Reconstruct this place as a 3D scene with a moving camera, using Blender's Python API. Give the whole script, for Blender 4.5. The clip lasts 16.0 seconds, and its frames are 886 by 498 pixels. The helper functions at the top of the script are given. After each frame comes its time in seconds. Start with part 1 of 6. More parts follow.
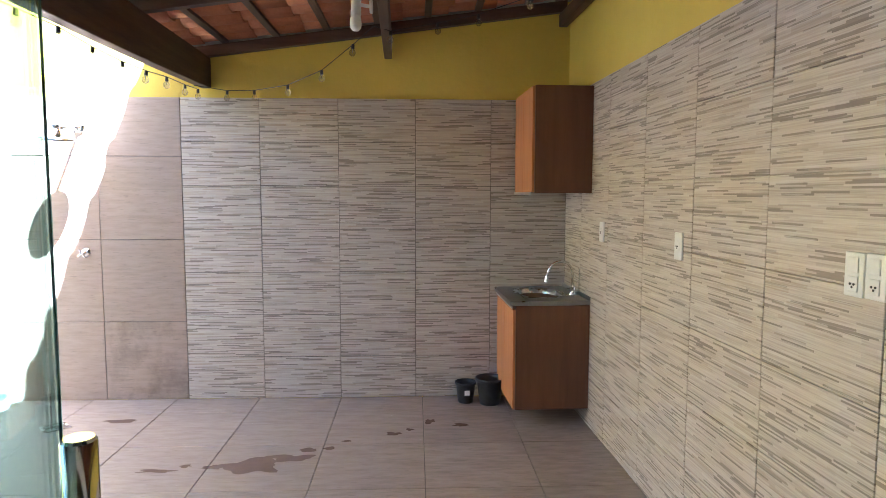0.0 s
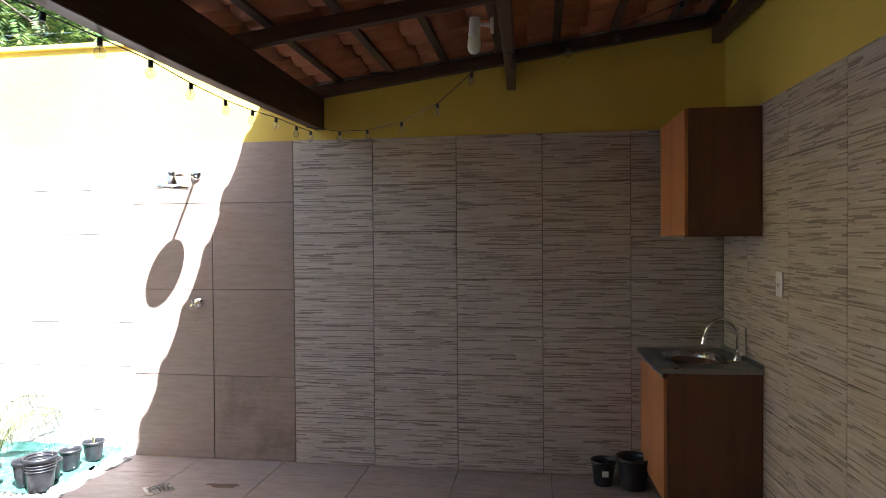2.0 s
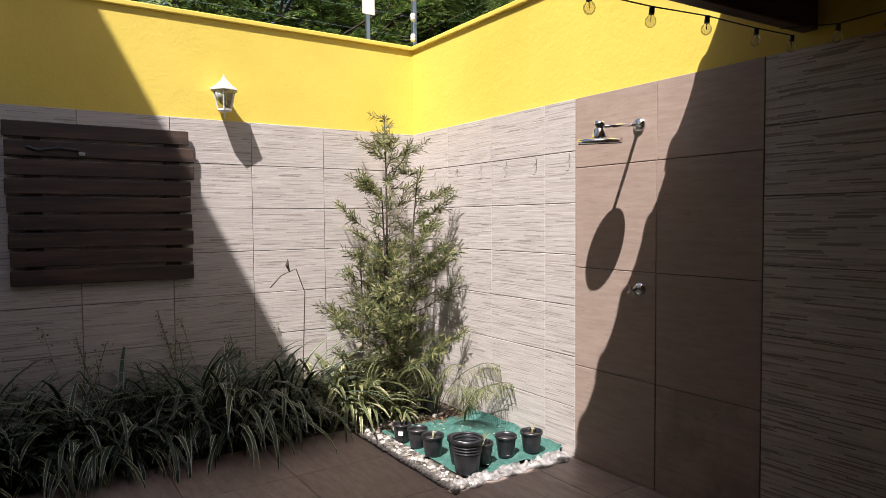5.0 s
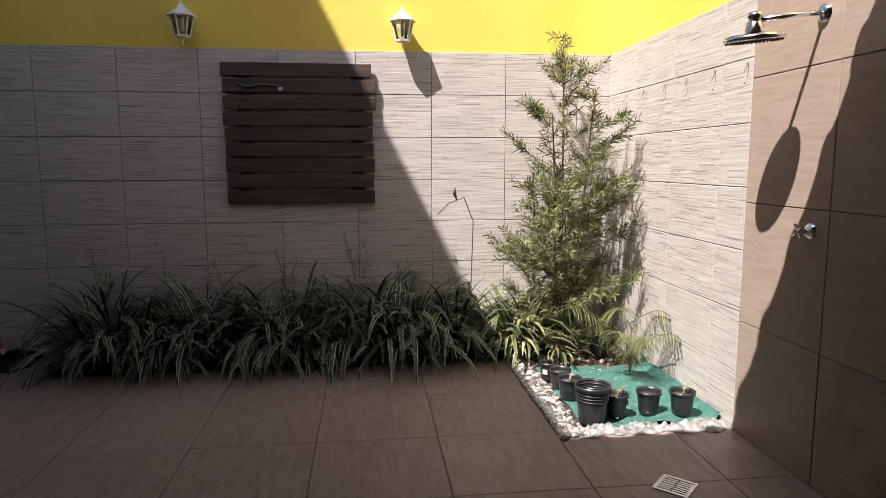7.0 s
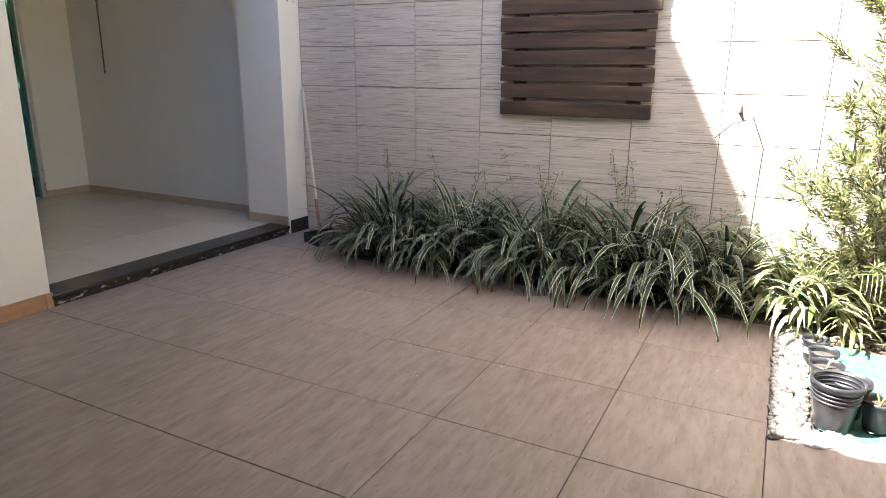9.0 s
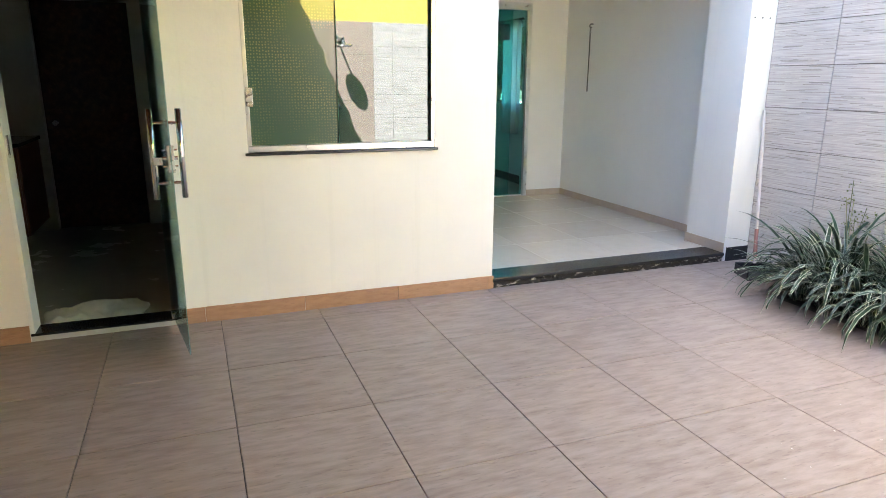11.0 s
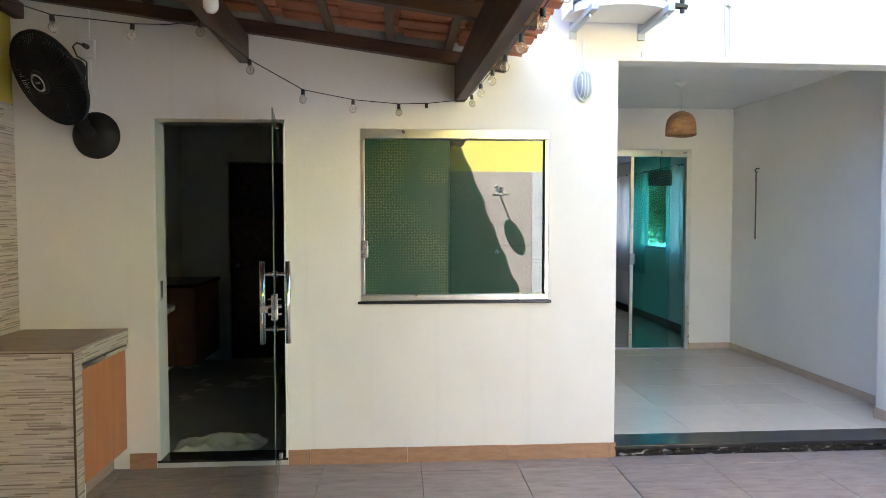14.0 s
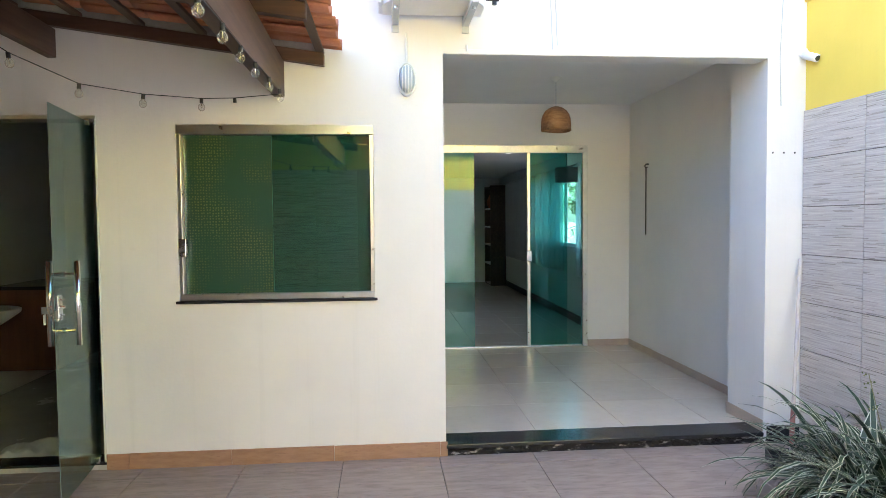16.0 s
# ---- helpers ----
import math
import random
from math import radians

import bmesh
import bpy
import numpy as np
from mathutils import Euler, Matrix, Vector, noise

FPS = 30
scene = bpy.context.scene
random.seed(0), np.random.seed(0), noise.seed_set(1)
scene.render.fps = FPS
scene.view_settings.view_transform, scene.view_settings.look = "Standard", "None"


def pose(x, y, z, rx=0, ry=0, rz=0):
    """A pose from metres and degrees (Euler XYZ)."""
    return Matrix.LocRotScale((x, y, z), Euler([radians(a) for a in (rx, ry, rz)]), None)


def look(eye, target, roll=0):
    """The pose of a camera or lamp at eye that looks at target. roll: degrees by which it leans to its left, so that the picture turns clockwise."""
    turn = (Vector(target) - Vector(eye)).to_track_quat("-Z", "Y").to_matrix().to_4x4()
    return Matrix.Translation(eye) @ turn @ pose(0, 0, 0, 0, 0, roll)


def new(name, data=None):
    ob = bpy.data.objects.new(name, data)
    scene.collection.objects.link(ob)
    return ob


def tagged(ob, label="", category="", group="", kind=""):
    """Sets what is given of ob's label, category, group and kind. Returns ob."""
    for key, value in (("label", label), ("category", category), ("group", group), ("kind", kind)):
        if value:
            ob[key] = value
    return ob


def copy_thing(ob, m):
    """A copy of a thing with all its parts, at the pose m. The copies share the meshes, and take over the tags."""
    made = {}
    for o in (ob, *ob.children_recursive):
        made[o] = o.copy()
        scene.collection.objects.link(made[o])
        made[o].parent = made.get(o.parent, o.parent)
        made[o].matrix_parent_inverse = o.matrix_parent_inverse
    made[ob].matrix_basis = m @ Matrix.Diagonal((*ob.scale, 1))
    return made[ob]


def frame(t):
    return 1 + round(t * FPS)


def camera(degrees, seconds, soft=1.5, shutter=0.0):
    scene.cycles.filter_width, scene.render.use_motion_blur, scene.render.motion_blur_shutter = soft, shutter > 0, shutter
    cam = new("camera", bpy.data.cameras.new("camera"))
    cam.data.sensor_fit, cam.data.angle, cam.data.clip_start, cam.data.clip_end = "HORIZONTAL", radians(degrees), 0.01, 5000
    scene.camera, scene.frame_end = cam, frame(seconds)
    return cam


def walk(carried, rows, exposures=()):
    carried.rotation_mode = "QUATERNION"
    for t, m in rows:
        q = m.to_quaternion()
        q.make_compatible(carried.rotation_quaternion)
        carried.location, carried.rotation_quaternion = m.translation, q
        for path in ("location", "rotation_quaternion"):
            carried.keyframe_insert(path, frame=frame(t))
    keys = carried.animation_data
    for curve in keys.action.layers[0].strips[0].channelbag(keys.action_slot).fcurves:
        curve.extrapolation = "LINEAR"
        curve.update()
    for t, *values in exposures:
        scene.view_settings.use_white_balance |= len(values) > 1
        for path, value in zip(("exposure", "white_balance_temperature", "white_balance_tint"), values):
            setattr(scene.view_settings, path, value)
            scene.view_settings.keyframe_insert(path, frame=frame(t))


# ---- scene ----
cam = camera(68.6, 16.0, 0.85)
PATH = [
    (0, (0.042, 0.458, 1.500), (0.126, 2.449, 1.329), 0.1),
    (0.5, (0.022, 0.503, 1.515), (0.014, 2.502, 1.447), 0.0),
    (1, (0.013, 0.618, 1.524), (-0.049, 2.617, 1.503), -0.1),
    (1.5, (0.002, 0.774, 1.516), (-0.109, 2.771, 1.496), -0.3),
    (2, (0.020, 0.991, 1.495), (-0.273, 2.969, 1.467), -0.4),
    (2.5, (-0.010, 1.290, 1.475), (-0.587, 3.205, 1.446), -0.5),
    (3, (-0.082, 1.462, 1.526), (-0.919, 3.278, 1.48), -0.2),
    (3.5, (-0.017, 1.65, 1.515), (-1.132, 3.309, 1.479), -0.2),
    (4, (-0.015, 1.852, 1.5), (-1.344, 3.345, 1.443), -0.1),
    (4.2, (-0.009, 1.947, 1.508), (-1.421, 3.362, 1.436), -0.1),
    (6.3, (0.147, 3.017, 1.335), (-1.751, 3.633, 1.194), -0.4),
    (6.5, (0.172, 3.11, 1.339), (-1.748, 3.644, 1.165), -0.3),
    (7, (0.205, 3.327, 1.358), (-1.765, 3.554, 1.097), -0.1),
    (7.5, (0.143, 3.57, 1.346), (-1.827, 3.452, 1.024), 0.0),
    (8, (0.026, 3.793, 1.324), (-1.889, 3.393, 0.907), 0.2),
    (8.2, (-0.009, 3.89, 1.32), (-1.894, 3.393, 0.872), 0.3),
    (10.3, (-0.461, 4.368, 1.386), (-1.59, 2.803, 0.86), 0.5),
    (10.5, (-0.464, 4.396, 1.384), (-1.45, 2.735, 0.863), 0.4),
    (11, (-0.427, 4.476, 1.428), (-1.123, 2.669, 0.926), 0.3),
    (11.5, (-0.401, 4.509, 1.458), (-0.915, 2.63, 1.003), 0.3),
    (12, (-0.446, 4.531, 1.483), (-0.761, 2.588, 1.131), 0.2),
    (12.5, (-0.519, 4.537, 1.496), (-0.711, 2.558, 1.275), 0.2),
    (13, (-0.601, 4.555, 1.508), (-0.731, 2.562, 1.397), 0.2),
    (13.5, (-0.736, 4.536, 1.502), (-0.866, 2.542, 1.418), 0.0),
    (14, (-0.964, 4.492, 1.508), (-1.102, 2.499, 1.42), 0.0),
    (14.5, (-1.23, 4.502, 1.492), (-1.376, 2.509, 1.406), -0.1),
    (15, (-1.514, 4.52, 1.469), (-1.678, 2.529, 1.39), -0.3),
    (15.5, (-1.75, 4.512, 1.468), (-1.921, 2.522, 1.382), -0.5),
    (16, (-1.967, 4.502, 1.484), (-2.145, 2.512, 1.395), -0.5),
]
EXPOSURES = [(0.0, 4.95, 5300, 11), (0.5, 4.3, 5400, 12), (1.0, 4.1, 5550, 13), (1.5, 3.9, 5600, 13), (2.0, 3.35, 5600, 14), (2.5, 2.35, 5750, 17), (3.0, 1.45, 6000, 19), (3.5, 1.0, 6200, 19), (4.2, 0.95, 6300, 19), (6.3, 1.1, 6400, 16), (7.0, 1.2, 6450, 16), (7.5, 1.55, 6450, 15), (8.0, 2.5, 6450, 16), (8.2, 2.7, 6450, 16), (10.3, 4.4, 5900, 9), (11.5, 4.75, 5750, 10), (13.0, 4.55, 5550, 11), (14.5, 4.4, 5450, 10), (16.0, 4.3, 5650, 10)]
walk(cam, [(t, look(eye, target, roll)) for t, eye, target, roll in PATH], EXPOSURES)

# ---- light ----
SUN_TRAVEL = Vector((-0.41, 0.51, -1.0)).normalized()
world = bpy.data.worlds.new("sky")
scene.world = world
world.use_nodes = True
wn = world.node_tree.nodes
sky = wn.new("ShaderNodeTexSky")
sky.sky_type = 'NISHITA'
sky.sun_disc = False
sky.dust_density = 3.0
sky.ozone_density = 0.5
sky.sun_elevation = math.asin(-SUN_TRAVEL.z)
sky.sun_rotation = math.atan2(-SUN_TRAVEL.x, -SUN_TRAVEL.y)
wn["Background"].inputs["Strength"].default_value = 0.06
world.node_tree.links.new(sky.outputs[0], wn["Background"].inputs["Color"])
sun = new("sun", bpy.data.lights.new("sun", 'SUN'))
sun.data.energy = 4.8
sun.data.angle = radians(0.5)
sun.data.color = (1.0, 0.965, 0.91)
sun.matrix_world = look((6, -8, 16), Vector((6, -8, 16)) + SUN_TRAVEL)


# ---- materials ----
class Nodes:
    """A node material under construction."""

    def __init__(self, name):
        self.m = bpy.data.materials.new(name)
        self.m.use_nodes = True
        self.t = self.m.node_tree
        self.p = self.t.nodes["Principled BSDF"]

    def n(self, kind, **props):
        node = self.t.nodes.new("ShaderNode" + kind)
        for k, v in props.items():
            if k == "operation":
                node.operation = v
            elif k == "data_type":
                node.data_type = v
            elif k == "blend_type":
                node.blend_type = v
            elif k == "noise_dimensions":
                node.noise_dimensions = v
        return node

    def link(self, a, b):
        self.t.links.new(a, b)

    def math(self, op, a, b=None):
        node = self.n("Math", operation=op)
        for i, v in enumerate((a, b)):
            if v is None:
                continue
            if isinstance(v, (int, float)):
                node.inputs[i].default_value = v
            else:
                self.link(v, node.inputs[i])
        return node.outputs[0]

    def noise(self, vec, scale, detail=4, rough=0.55):
        node = self.n("TexNoise")
        node.inputs["Scale"].default_value = scale
        node.inputs["Detail"].default_value = detail
        node.inputs["Roughness"].default_value = rough
        self.link(vec, node.inputs["Vector"])
        return node.outputs["Fac"]

    def ramp(self, fac, stops):
        node = self.n("ValToRGB")
        el = node.color_ramp.elements
        while len(el) < len(stops):
            el.new(0.5)
        for e, (pos, col) in zip(el, stops):
            e.position = pos
            e.color = (*col, 1) if len(col) == 3 else col
        self.link(fac, node.inputs[0])
        return node.outputs[0]

    def mix(self, fac, a, b, blend="MIX"):
        node = self.n("Mix", data_type="RGBA", blend_type=blend)
        for i, v in ((0, fac), (6, a), (7, b)):
            if isinstance(v, (int, float)):
                node.inputs[i].default_value = v
            elif isinstance(v, tuple):
                node.inputs[i].default_value = (*v, 1)
            else:
                self.link(v, node.inputs[i])
        return node.outputs[2]

    def bump(self, height, strength, distance=0.002):
        node = self.n("Bump")
        node.inputs["Strength"].default_value = strength
        node.inputs["Distance"].default_value = distance
        self.link(height, node.inputs["Height"])
        self.link(node.outputs[0], self.p.inputs["Normal"])

    def coords(self, kind="Object", stretch=None, shift=False):
        out = self.n("TexCoord").outputs[kind]
        if shift:
            info = self.n("ObjectInfo")
            comb = self.n("CombineXYZ")
            s = self.math("MULTIPLY", info.outputs["Random"], 37.0)
            for i in range(3):
                self.link(s, comb.inputs[i])
            add = self.n("VectorMath", operation="ADD")
            self.link(out, add.inputs[0])
            self.link(comb.outputs[0], add.inputs[1])
            out = add.outputs[0]
        if stretch:
            mul = self.n("VectorMath", operation="MULTIPLY")
            mul.inputs[1].default_value = stretch
            self.link(out, mul.inputs[0])
            out = mul.outputs[0]
        return out

    def set(self, color=None, rough=0.5, metal=0.0, ior=None, trans=None):
        if color is not None:
            if isinstance(color, tuple):
                self.p.inputs["Base Color"].default_value = (*color, 1)
            else:
                self.link(color, self.p.inputs["Base Color"])
        if isinstance(rough, (int, float)):
            self.p.inputs["Roughness"].default_value = rough
        else:
            self.link(rough, self.p.inputs["Roughness"])
        self.p.inputs["Metallic"].default_value = metal
        if ior:
            self.p.inputs["IOR"].default_value = ior
        if trans:
            self.p.inputs["Transmission Weight"].default_value = trans
        return self.m


def surf(name, c1, c2, scale=6.0, rough=0.5, bump=0.2, bscale=120.0, metal=0.0, stretch=None, shift=True, ior=None, dist=0.002):
    """Two-tone surface with broad stains, fine grain and relief."""
    k = Nodes(name)
    v = k.coords("Object", stretch, shift)
    a = k.noise(v, scale, 5)
    b = k.noise(v, scale * 9, 3)
    f = k.math("ADD", k.math("MULTIPLY", a, 0.7), k.math("MULTIPLY", b, 0.3))
    col = k.ramp(f, [(0.33, c1), (0.67, c2)])
    r = k.math("ADD", k.math("MULTIPLY", a, 0.16), rough - 0.08)
    k.set(col, r, metal, ior)
    if bump:
        k.bump(k.noise(v, bscale, 3), bump, dist)
    return k.m


def plaster(name, c1, c2, bscale, bump, streaks=0.0, streak_col=(0.4, 0.38, 0.34)):
    """Painted render: mottled paint, trowel relief, faint vertical rain marks."""
    k = Nodes(name)
    v = k.coords("Object")
    a = k.noise(v, 1.3, 5)
    col = k.ramp(a, [(0.3, c1), (0.7, c2)])
    if streaks:
        vs = k.coords("Object", (9.0, 9.0, 0.25))
        s = k.ramp(k.noise(vs, 1.6, 6, 0.65), [(0.56, (0, 0, 0)), (0.78, (1, 1, 1))])
        col = k.mix(k.math("MULTIPLY", s, streaks), col, streak_col)
    spots = k.ramp(k.noise(v, 26.0, 4), [(0.66, (0, 0, 0)), (0.74, (1, 1, 1))])
    col = k.mix(k.math("MULTIPLY", spots, 0.10), col, streak_col)
    k.set(col, 0.62)
    h = k.math("ADD", k.math("MULTIPLY", k.noise(v, bscale, 4), 0.6), k.math("MULTIPLY", k.noise(v, bscale * 0.22, 3), 0.8))
    k.bump(h, bump, 0.006)
    return k.m


def strip_tile(name, base, tone, dash, share, fine):
    """Glazed wall tile printed with thin staggered strips: base and dash tones, dash height and share, strength of the
    fine lines that colour in ridge shading.
    """
    k = Nodes(name)
    v = k.coords("Object")
    sep = k.n("SeparateXYZ")
    k.link(v, sep.inputs[0])
    rnd = k.math("MULTIPLY", k.n("ObjectInfo").outputs["Random"], 91.0)

    def layer(height, length, seed):
        row = k.math("FLOOR", k.math("DIVIDE", sep.outputs["Z"], height))
        w = k.n("TexWhiteNoise", noise_dimensions="2D")
        c = k.n("CombineXYZ")
        k.link(row, c.inputs[0])
        k.link(k.math("ADD", rnd, seed), c.inputs[1])
        k.link(c.outputs[0], w.inputs["Vector"])
        col = k.math("FLOOR", k.math("ADD", k.math("DIVIDE", sep.outputs["X"], length), k.math("MULTIPLY", w.outputs["Value"], 17.0)))
        w2 = k.n("TexWhiteNoise", noise_dimensions="3D")
        c2 = k.n("CombineXYZ")
        k.link(row, c2.inputs[0])
        k.link(col, c2.inputs[1])
        k.link(k.math("ADD", rnd, seed * 3.0), c2.inputs[2])
        k.link(c2.outputs[0], w2.inputs["Vector"])
        return w2.outputs["Value"]

    wide = layer(0.0125, 0.19, 1.0)
    thin = layer(dash, 0.165, 5.0)
    ground_col = k.ramp(wide, [(i / 3.0, c) for i, c in enumerate(base)])
    dark = k.ramp(thin, [(1.0 - share, (0, 0, 0)), (1.0 - share + 0.06, (1, 1, 1))])
    col = k.mix(k.math("MULTIPLY", dark, 0.88), ground_col, k.ramp(wide, [(0.0, tone[0]), (1.0, tone[1])]))
    # light and shade of the fine ridges, put into the colour too
    lines = k.noise(k.coords("Object", (1.3, 1.3, 60.0), True), 3.0, 5, 0.6)
    col = k.mix(k.ramp(lines, [(0.50, (0, 0, 0)), (0.66, (fine, fine, fine))]), col, tone[1])
    col = k.mix(k.ramp(lines, [(0.36, (0.55, 0.55, 0.55)), (0.47, (0, 0, 0))]), col, (0.66, 0.615, 0.56))
    cloud = k.noise(v, 7.0, 5)
    col = k.mix(0.16, col, k.ramp(cloud, [(0.3, (0.40, 0.37, 0.34)), (0.7, (0.56, 0.52, 0.48))]))
    k.set(col, k.math("ADD", k.math("MULTIPLY", cloud, 0.2), 0.33))
    k.bump(k.math("ADD", k.math("MULTIPLY", lines, 1.1), k.math("MULTIPLY", thin, -0.4)), 0.5, 0.002)
    return k.m


def veined_tile(name, c1, c2, vein, stretch, rough, ruled=0.0, patch=0.25, mould=None):
    """Matt porcelain tile with long soft veins and dusty patches."""
    k = Nodes(name)
    v = k.coords("Object", stretch, True)
    g = k.noise(v, 9.0, 6, 0.6)
    v2 = k.coords("Object", None, True)
    dust = k.noise(v2, 3.0, 5)
    col = k.ramp(g, [(0.3, c1), (0.62, c2)])
    lines = k.ramp(k.noise(v, 22.0, 3), [(0.60, (0, 0, 0)), (0.70, (1, 1, 1))])
    col = k.mix(k.math("MULTIPLY", lines, 0.5), col, vein)
    if ruled:
        sp = k.n("SeparateXYZ")
        k.link(k.coords("Object"), sp.inputs[0])
        fr = k.math("FRACT", k.math("DIVIDE", sp.outputs["Z"], ruled))
        groove = k.ramp(fr, [(0.0, (1, 1, 1)), (0.03, (0, 0, 0))])
        col = k.mix(k.math("MULTIPLY", groove, 0.4), col, vein)
    tint = k.math("ADD", k.math("MULTIPLY", k.n("ObjectInfo").outputs["Random"], 0.10), 0.95)
    bc = k.n("CombineXYZ")
    for i in range(3):
        k.link(tint, bc.inputs[i])
    col = k.mix(1.0, col, bc.outputs[0], "MULTIPLY")
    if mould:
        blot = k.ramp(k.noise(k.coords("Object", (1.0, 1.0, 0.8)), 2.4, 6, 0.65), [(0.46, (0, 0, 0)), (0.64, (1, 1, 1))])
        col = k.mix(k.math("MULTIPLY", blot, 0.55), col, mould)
    specks = k.ramp(k.noise(v2, 85.0, 2), [(0.74, (0, 0, 0)), (0.78, (1, 1, 1))])
    col = k.mix(k.math("MULTIPLY", specks, 0.25), col, vein)
    k.set(col, k.math("ADD", k.math("MULTIPLY", dust, patch), rough - patch / 2))
    k.bump(k.math("ADD", k.math("MULTIPLY", g, 0.7), k.math("MULTIPLY", k.noise(v2, 160.0, 2), 0.3)), patch, 0.0012)
    return k.m


def wood(name, c1, c2, c3, along, rough=0.5, scale=1.0, bump=0.25):
    """Timber with grain along one axis (0, 1 or 2)."""
    k = Nodes(name)
    st = [14.0 * scale] * 3
    st[along] = 1.1 * scale
    v = k.coords("Object", tuple(st), True)
    g = k.noise(v, 1.6, 7, 0.62)
    fine = k.noise(v, 9.0, 4)
    col = k.ramp(g, [(0.28, c1), (0.5, c2), (0.72, c3)])
    col = k.mix(k.math("MULTIPLY", fine, 0.28), col, c1)
    k.set(col, rough)
    k.bump(k.math("ADD", k.math("MULTIPLY", g, 0.5), k.math("MULTIPLY", fine, 0.5)), bump, 0.002)
    return k.m


def glass(name, tint, gloss_ior, rough=0.0, see=1.0, body=(0.02, 0.07, 0.05), gloss=1.0):
    """Tinted pane: see-through colour, body colour and a mirror sheen."""
    k = Nodes(name)
    out = k.t.nodes["Material Output"]
    k.t.nodes.remove(k.p)
    tr = k.n("BsdfTransparent")
    tr.inputs[0].default_value = (*tint, 1)
    df = k.n("BsdfDiffuse")
    df.inputs[0].default_value = (*body, 1)
    gl = k.n("BsdfGlossy")
    gl.inputs["Roughness"].default_value = rough
    fr = k.n("Fresnel")
    fr.inputs["IOR"].default_value = gloss_ior
    m1 = k.n("MixShader")
    m1.inputs[0].default_value = see
    k.link(df.outputs[0], m1.inputs[1])
    k.link(tr.outputs[0], m1.inputs[2])
    m2 = k.n("MixShader")
    k.link(k.math("MULTIPLY", fr.outputs[0], gloss), m2.inputs[0])
    k.link(m1.outputs[0], m2.inputs[1])
    k.link(gl.outputs[0], m2.inputs[2])
    k.link(m2.outputs[0], out.inputs["Surface"])
    return k.m


def leaf_mat(name, c1, c2, c3, stripe=None, thin=0.0):
    """Leaves, each with its own tone; a pale margin along both edges where stripe is given."""
    k = Nodes(name)
    r = k.n("NewGeometry").outputs["Random Per Island"]
    col = k.ramp(r, [(0.0, c1), (0.55, c2), (1.0, c3)])
    if stripe:
        uv = k.n("SeparateXYZ")
        k.link(k.n("TexCoord").outputs["UV"], uv.inputs[0])
        edge = k.math("ABSOLUTE", k.math("SUBTRACT", uv.outputs[0], 0.5))
        e = k.ramp(edge, [(0.33, (0, 0, 0)), (0.39, (1, 1, 1))])
        some = k.ramp(r, [(0.25, (0.25, 0.25, 0.25)), (0.6, (1, 1, 1))])
        col = k.mix(k.math("MULTIPLY", e, some), col, stripe)
    k.set(col, 0.5)
    if thin:
        tl = k.n("BsdfTranslucent")
        k.link(col, tl.inputs[0])
        mx = k.n("MixShader")
        mx.inputs[0].default_value = thin
        k.link(k.p.outputs[0], mx.inputs[1])
        k.link(tl.outputs[0], mx.inputs[2])
        k.link(mx.outputs[0], k.t.nodes["Material Output"].inputs["Surface"])
    return k.m


YELLOW = plaster("yellow_render", (0.67, 0.508, 0.075), (0.76, 0.588, 0.10), 42.0, 0.55, 0.10, (0.50, 0.38, 0.05))
WHITE = plaster("white_render", (0.72, 0.70, 0.67), (0.80, 0.78, 0.75), 60.0, 0.22, 0.22, (0.55, 0.54, 0.50))
INNER_WHITE = plaster("inner_white_paint", (0.74, 0.72, 0.68), (0.80, 0.78, 0.74), 70.0, 0.10)
GREY_PAINT = plaster("grey_paint", (0.16, 0.165, 0.17), (0.20, 0.205, 0.21), 70.0, 0.10)
CEIL = plaster("ceiling_paint", (0.74, 0.74, 0.73), (0.80, 0.80, 0.79), 70.0, 0.05)
STRIP = strip_tile("strip_tile", [(0.475, 0.405, 0.34), (0.535, 0.462, 0.39), (0.585, 0.512, 0.44), (0.43, 0.345, 0.265)], [(0.125, 0.092, 0.066), (0.225, 0.17, 0.125)], 0.0066, 0.24, 0.42)
PALE_STRIP = strip_tile("pale_strip_tile", [(0.455, 0.413, 0.375), (0.48, 0.438, 0.40), (0.52, 0.475, 0.435), (0.465, 0.415, 0.37)], [(0.17, 0.142, 0.12), (0.30, 0.265, 0.232)], 0.0050, 0.14, 0.55)
BROWN_TILE = veined_tile("brown_wall_tile", (0.30, 0.225, 0.178), (0.365, 0.28, 0.225), (0.21, 0.155, 0.122), (0.7, 1.0, 5.0), 0.5, 0.1183)
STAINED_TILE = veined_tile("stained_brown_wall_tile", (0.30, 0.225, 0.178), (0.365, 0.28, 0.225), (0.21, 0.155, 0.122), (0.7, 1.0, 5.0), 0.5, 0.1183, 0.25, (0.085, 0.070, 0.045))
FLOOR_TILE = veined_tile("brown_floor_tile", (0.232, 0.176, 0.147), (0.328, 0.260, 0.222), (0.165, 0.122, 0.098), (0.7, 1.6, 3.2), 0.46)
PALE_TILE = veined_tile("pale_floor_tile", (0.585, 0.51, 0.415), (0.615, 0.54, 0.44), (0.55, 0.48, 0.39), (1.0, 2.0, 1.0), 0.20, 0.0, 0.05)
GROUT = surf("dark_grout", (0.08, 0.067, 0.06), (0.145, 0.125, 0.11), 20, 0.9)
WALL_GROUT = surf("wall_grout", (0.13, 0.11, 0.094), (0.21, 0.18, 0.155), 14, 0.9)
EAST_GROUT = surf("pale_wall_grout", (0.36, 0.31, 0.26), (0.46, 0.40, 0.34), 14, 0.9)
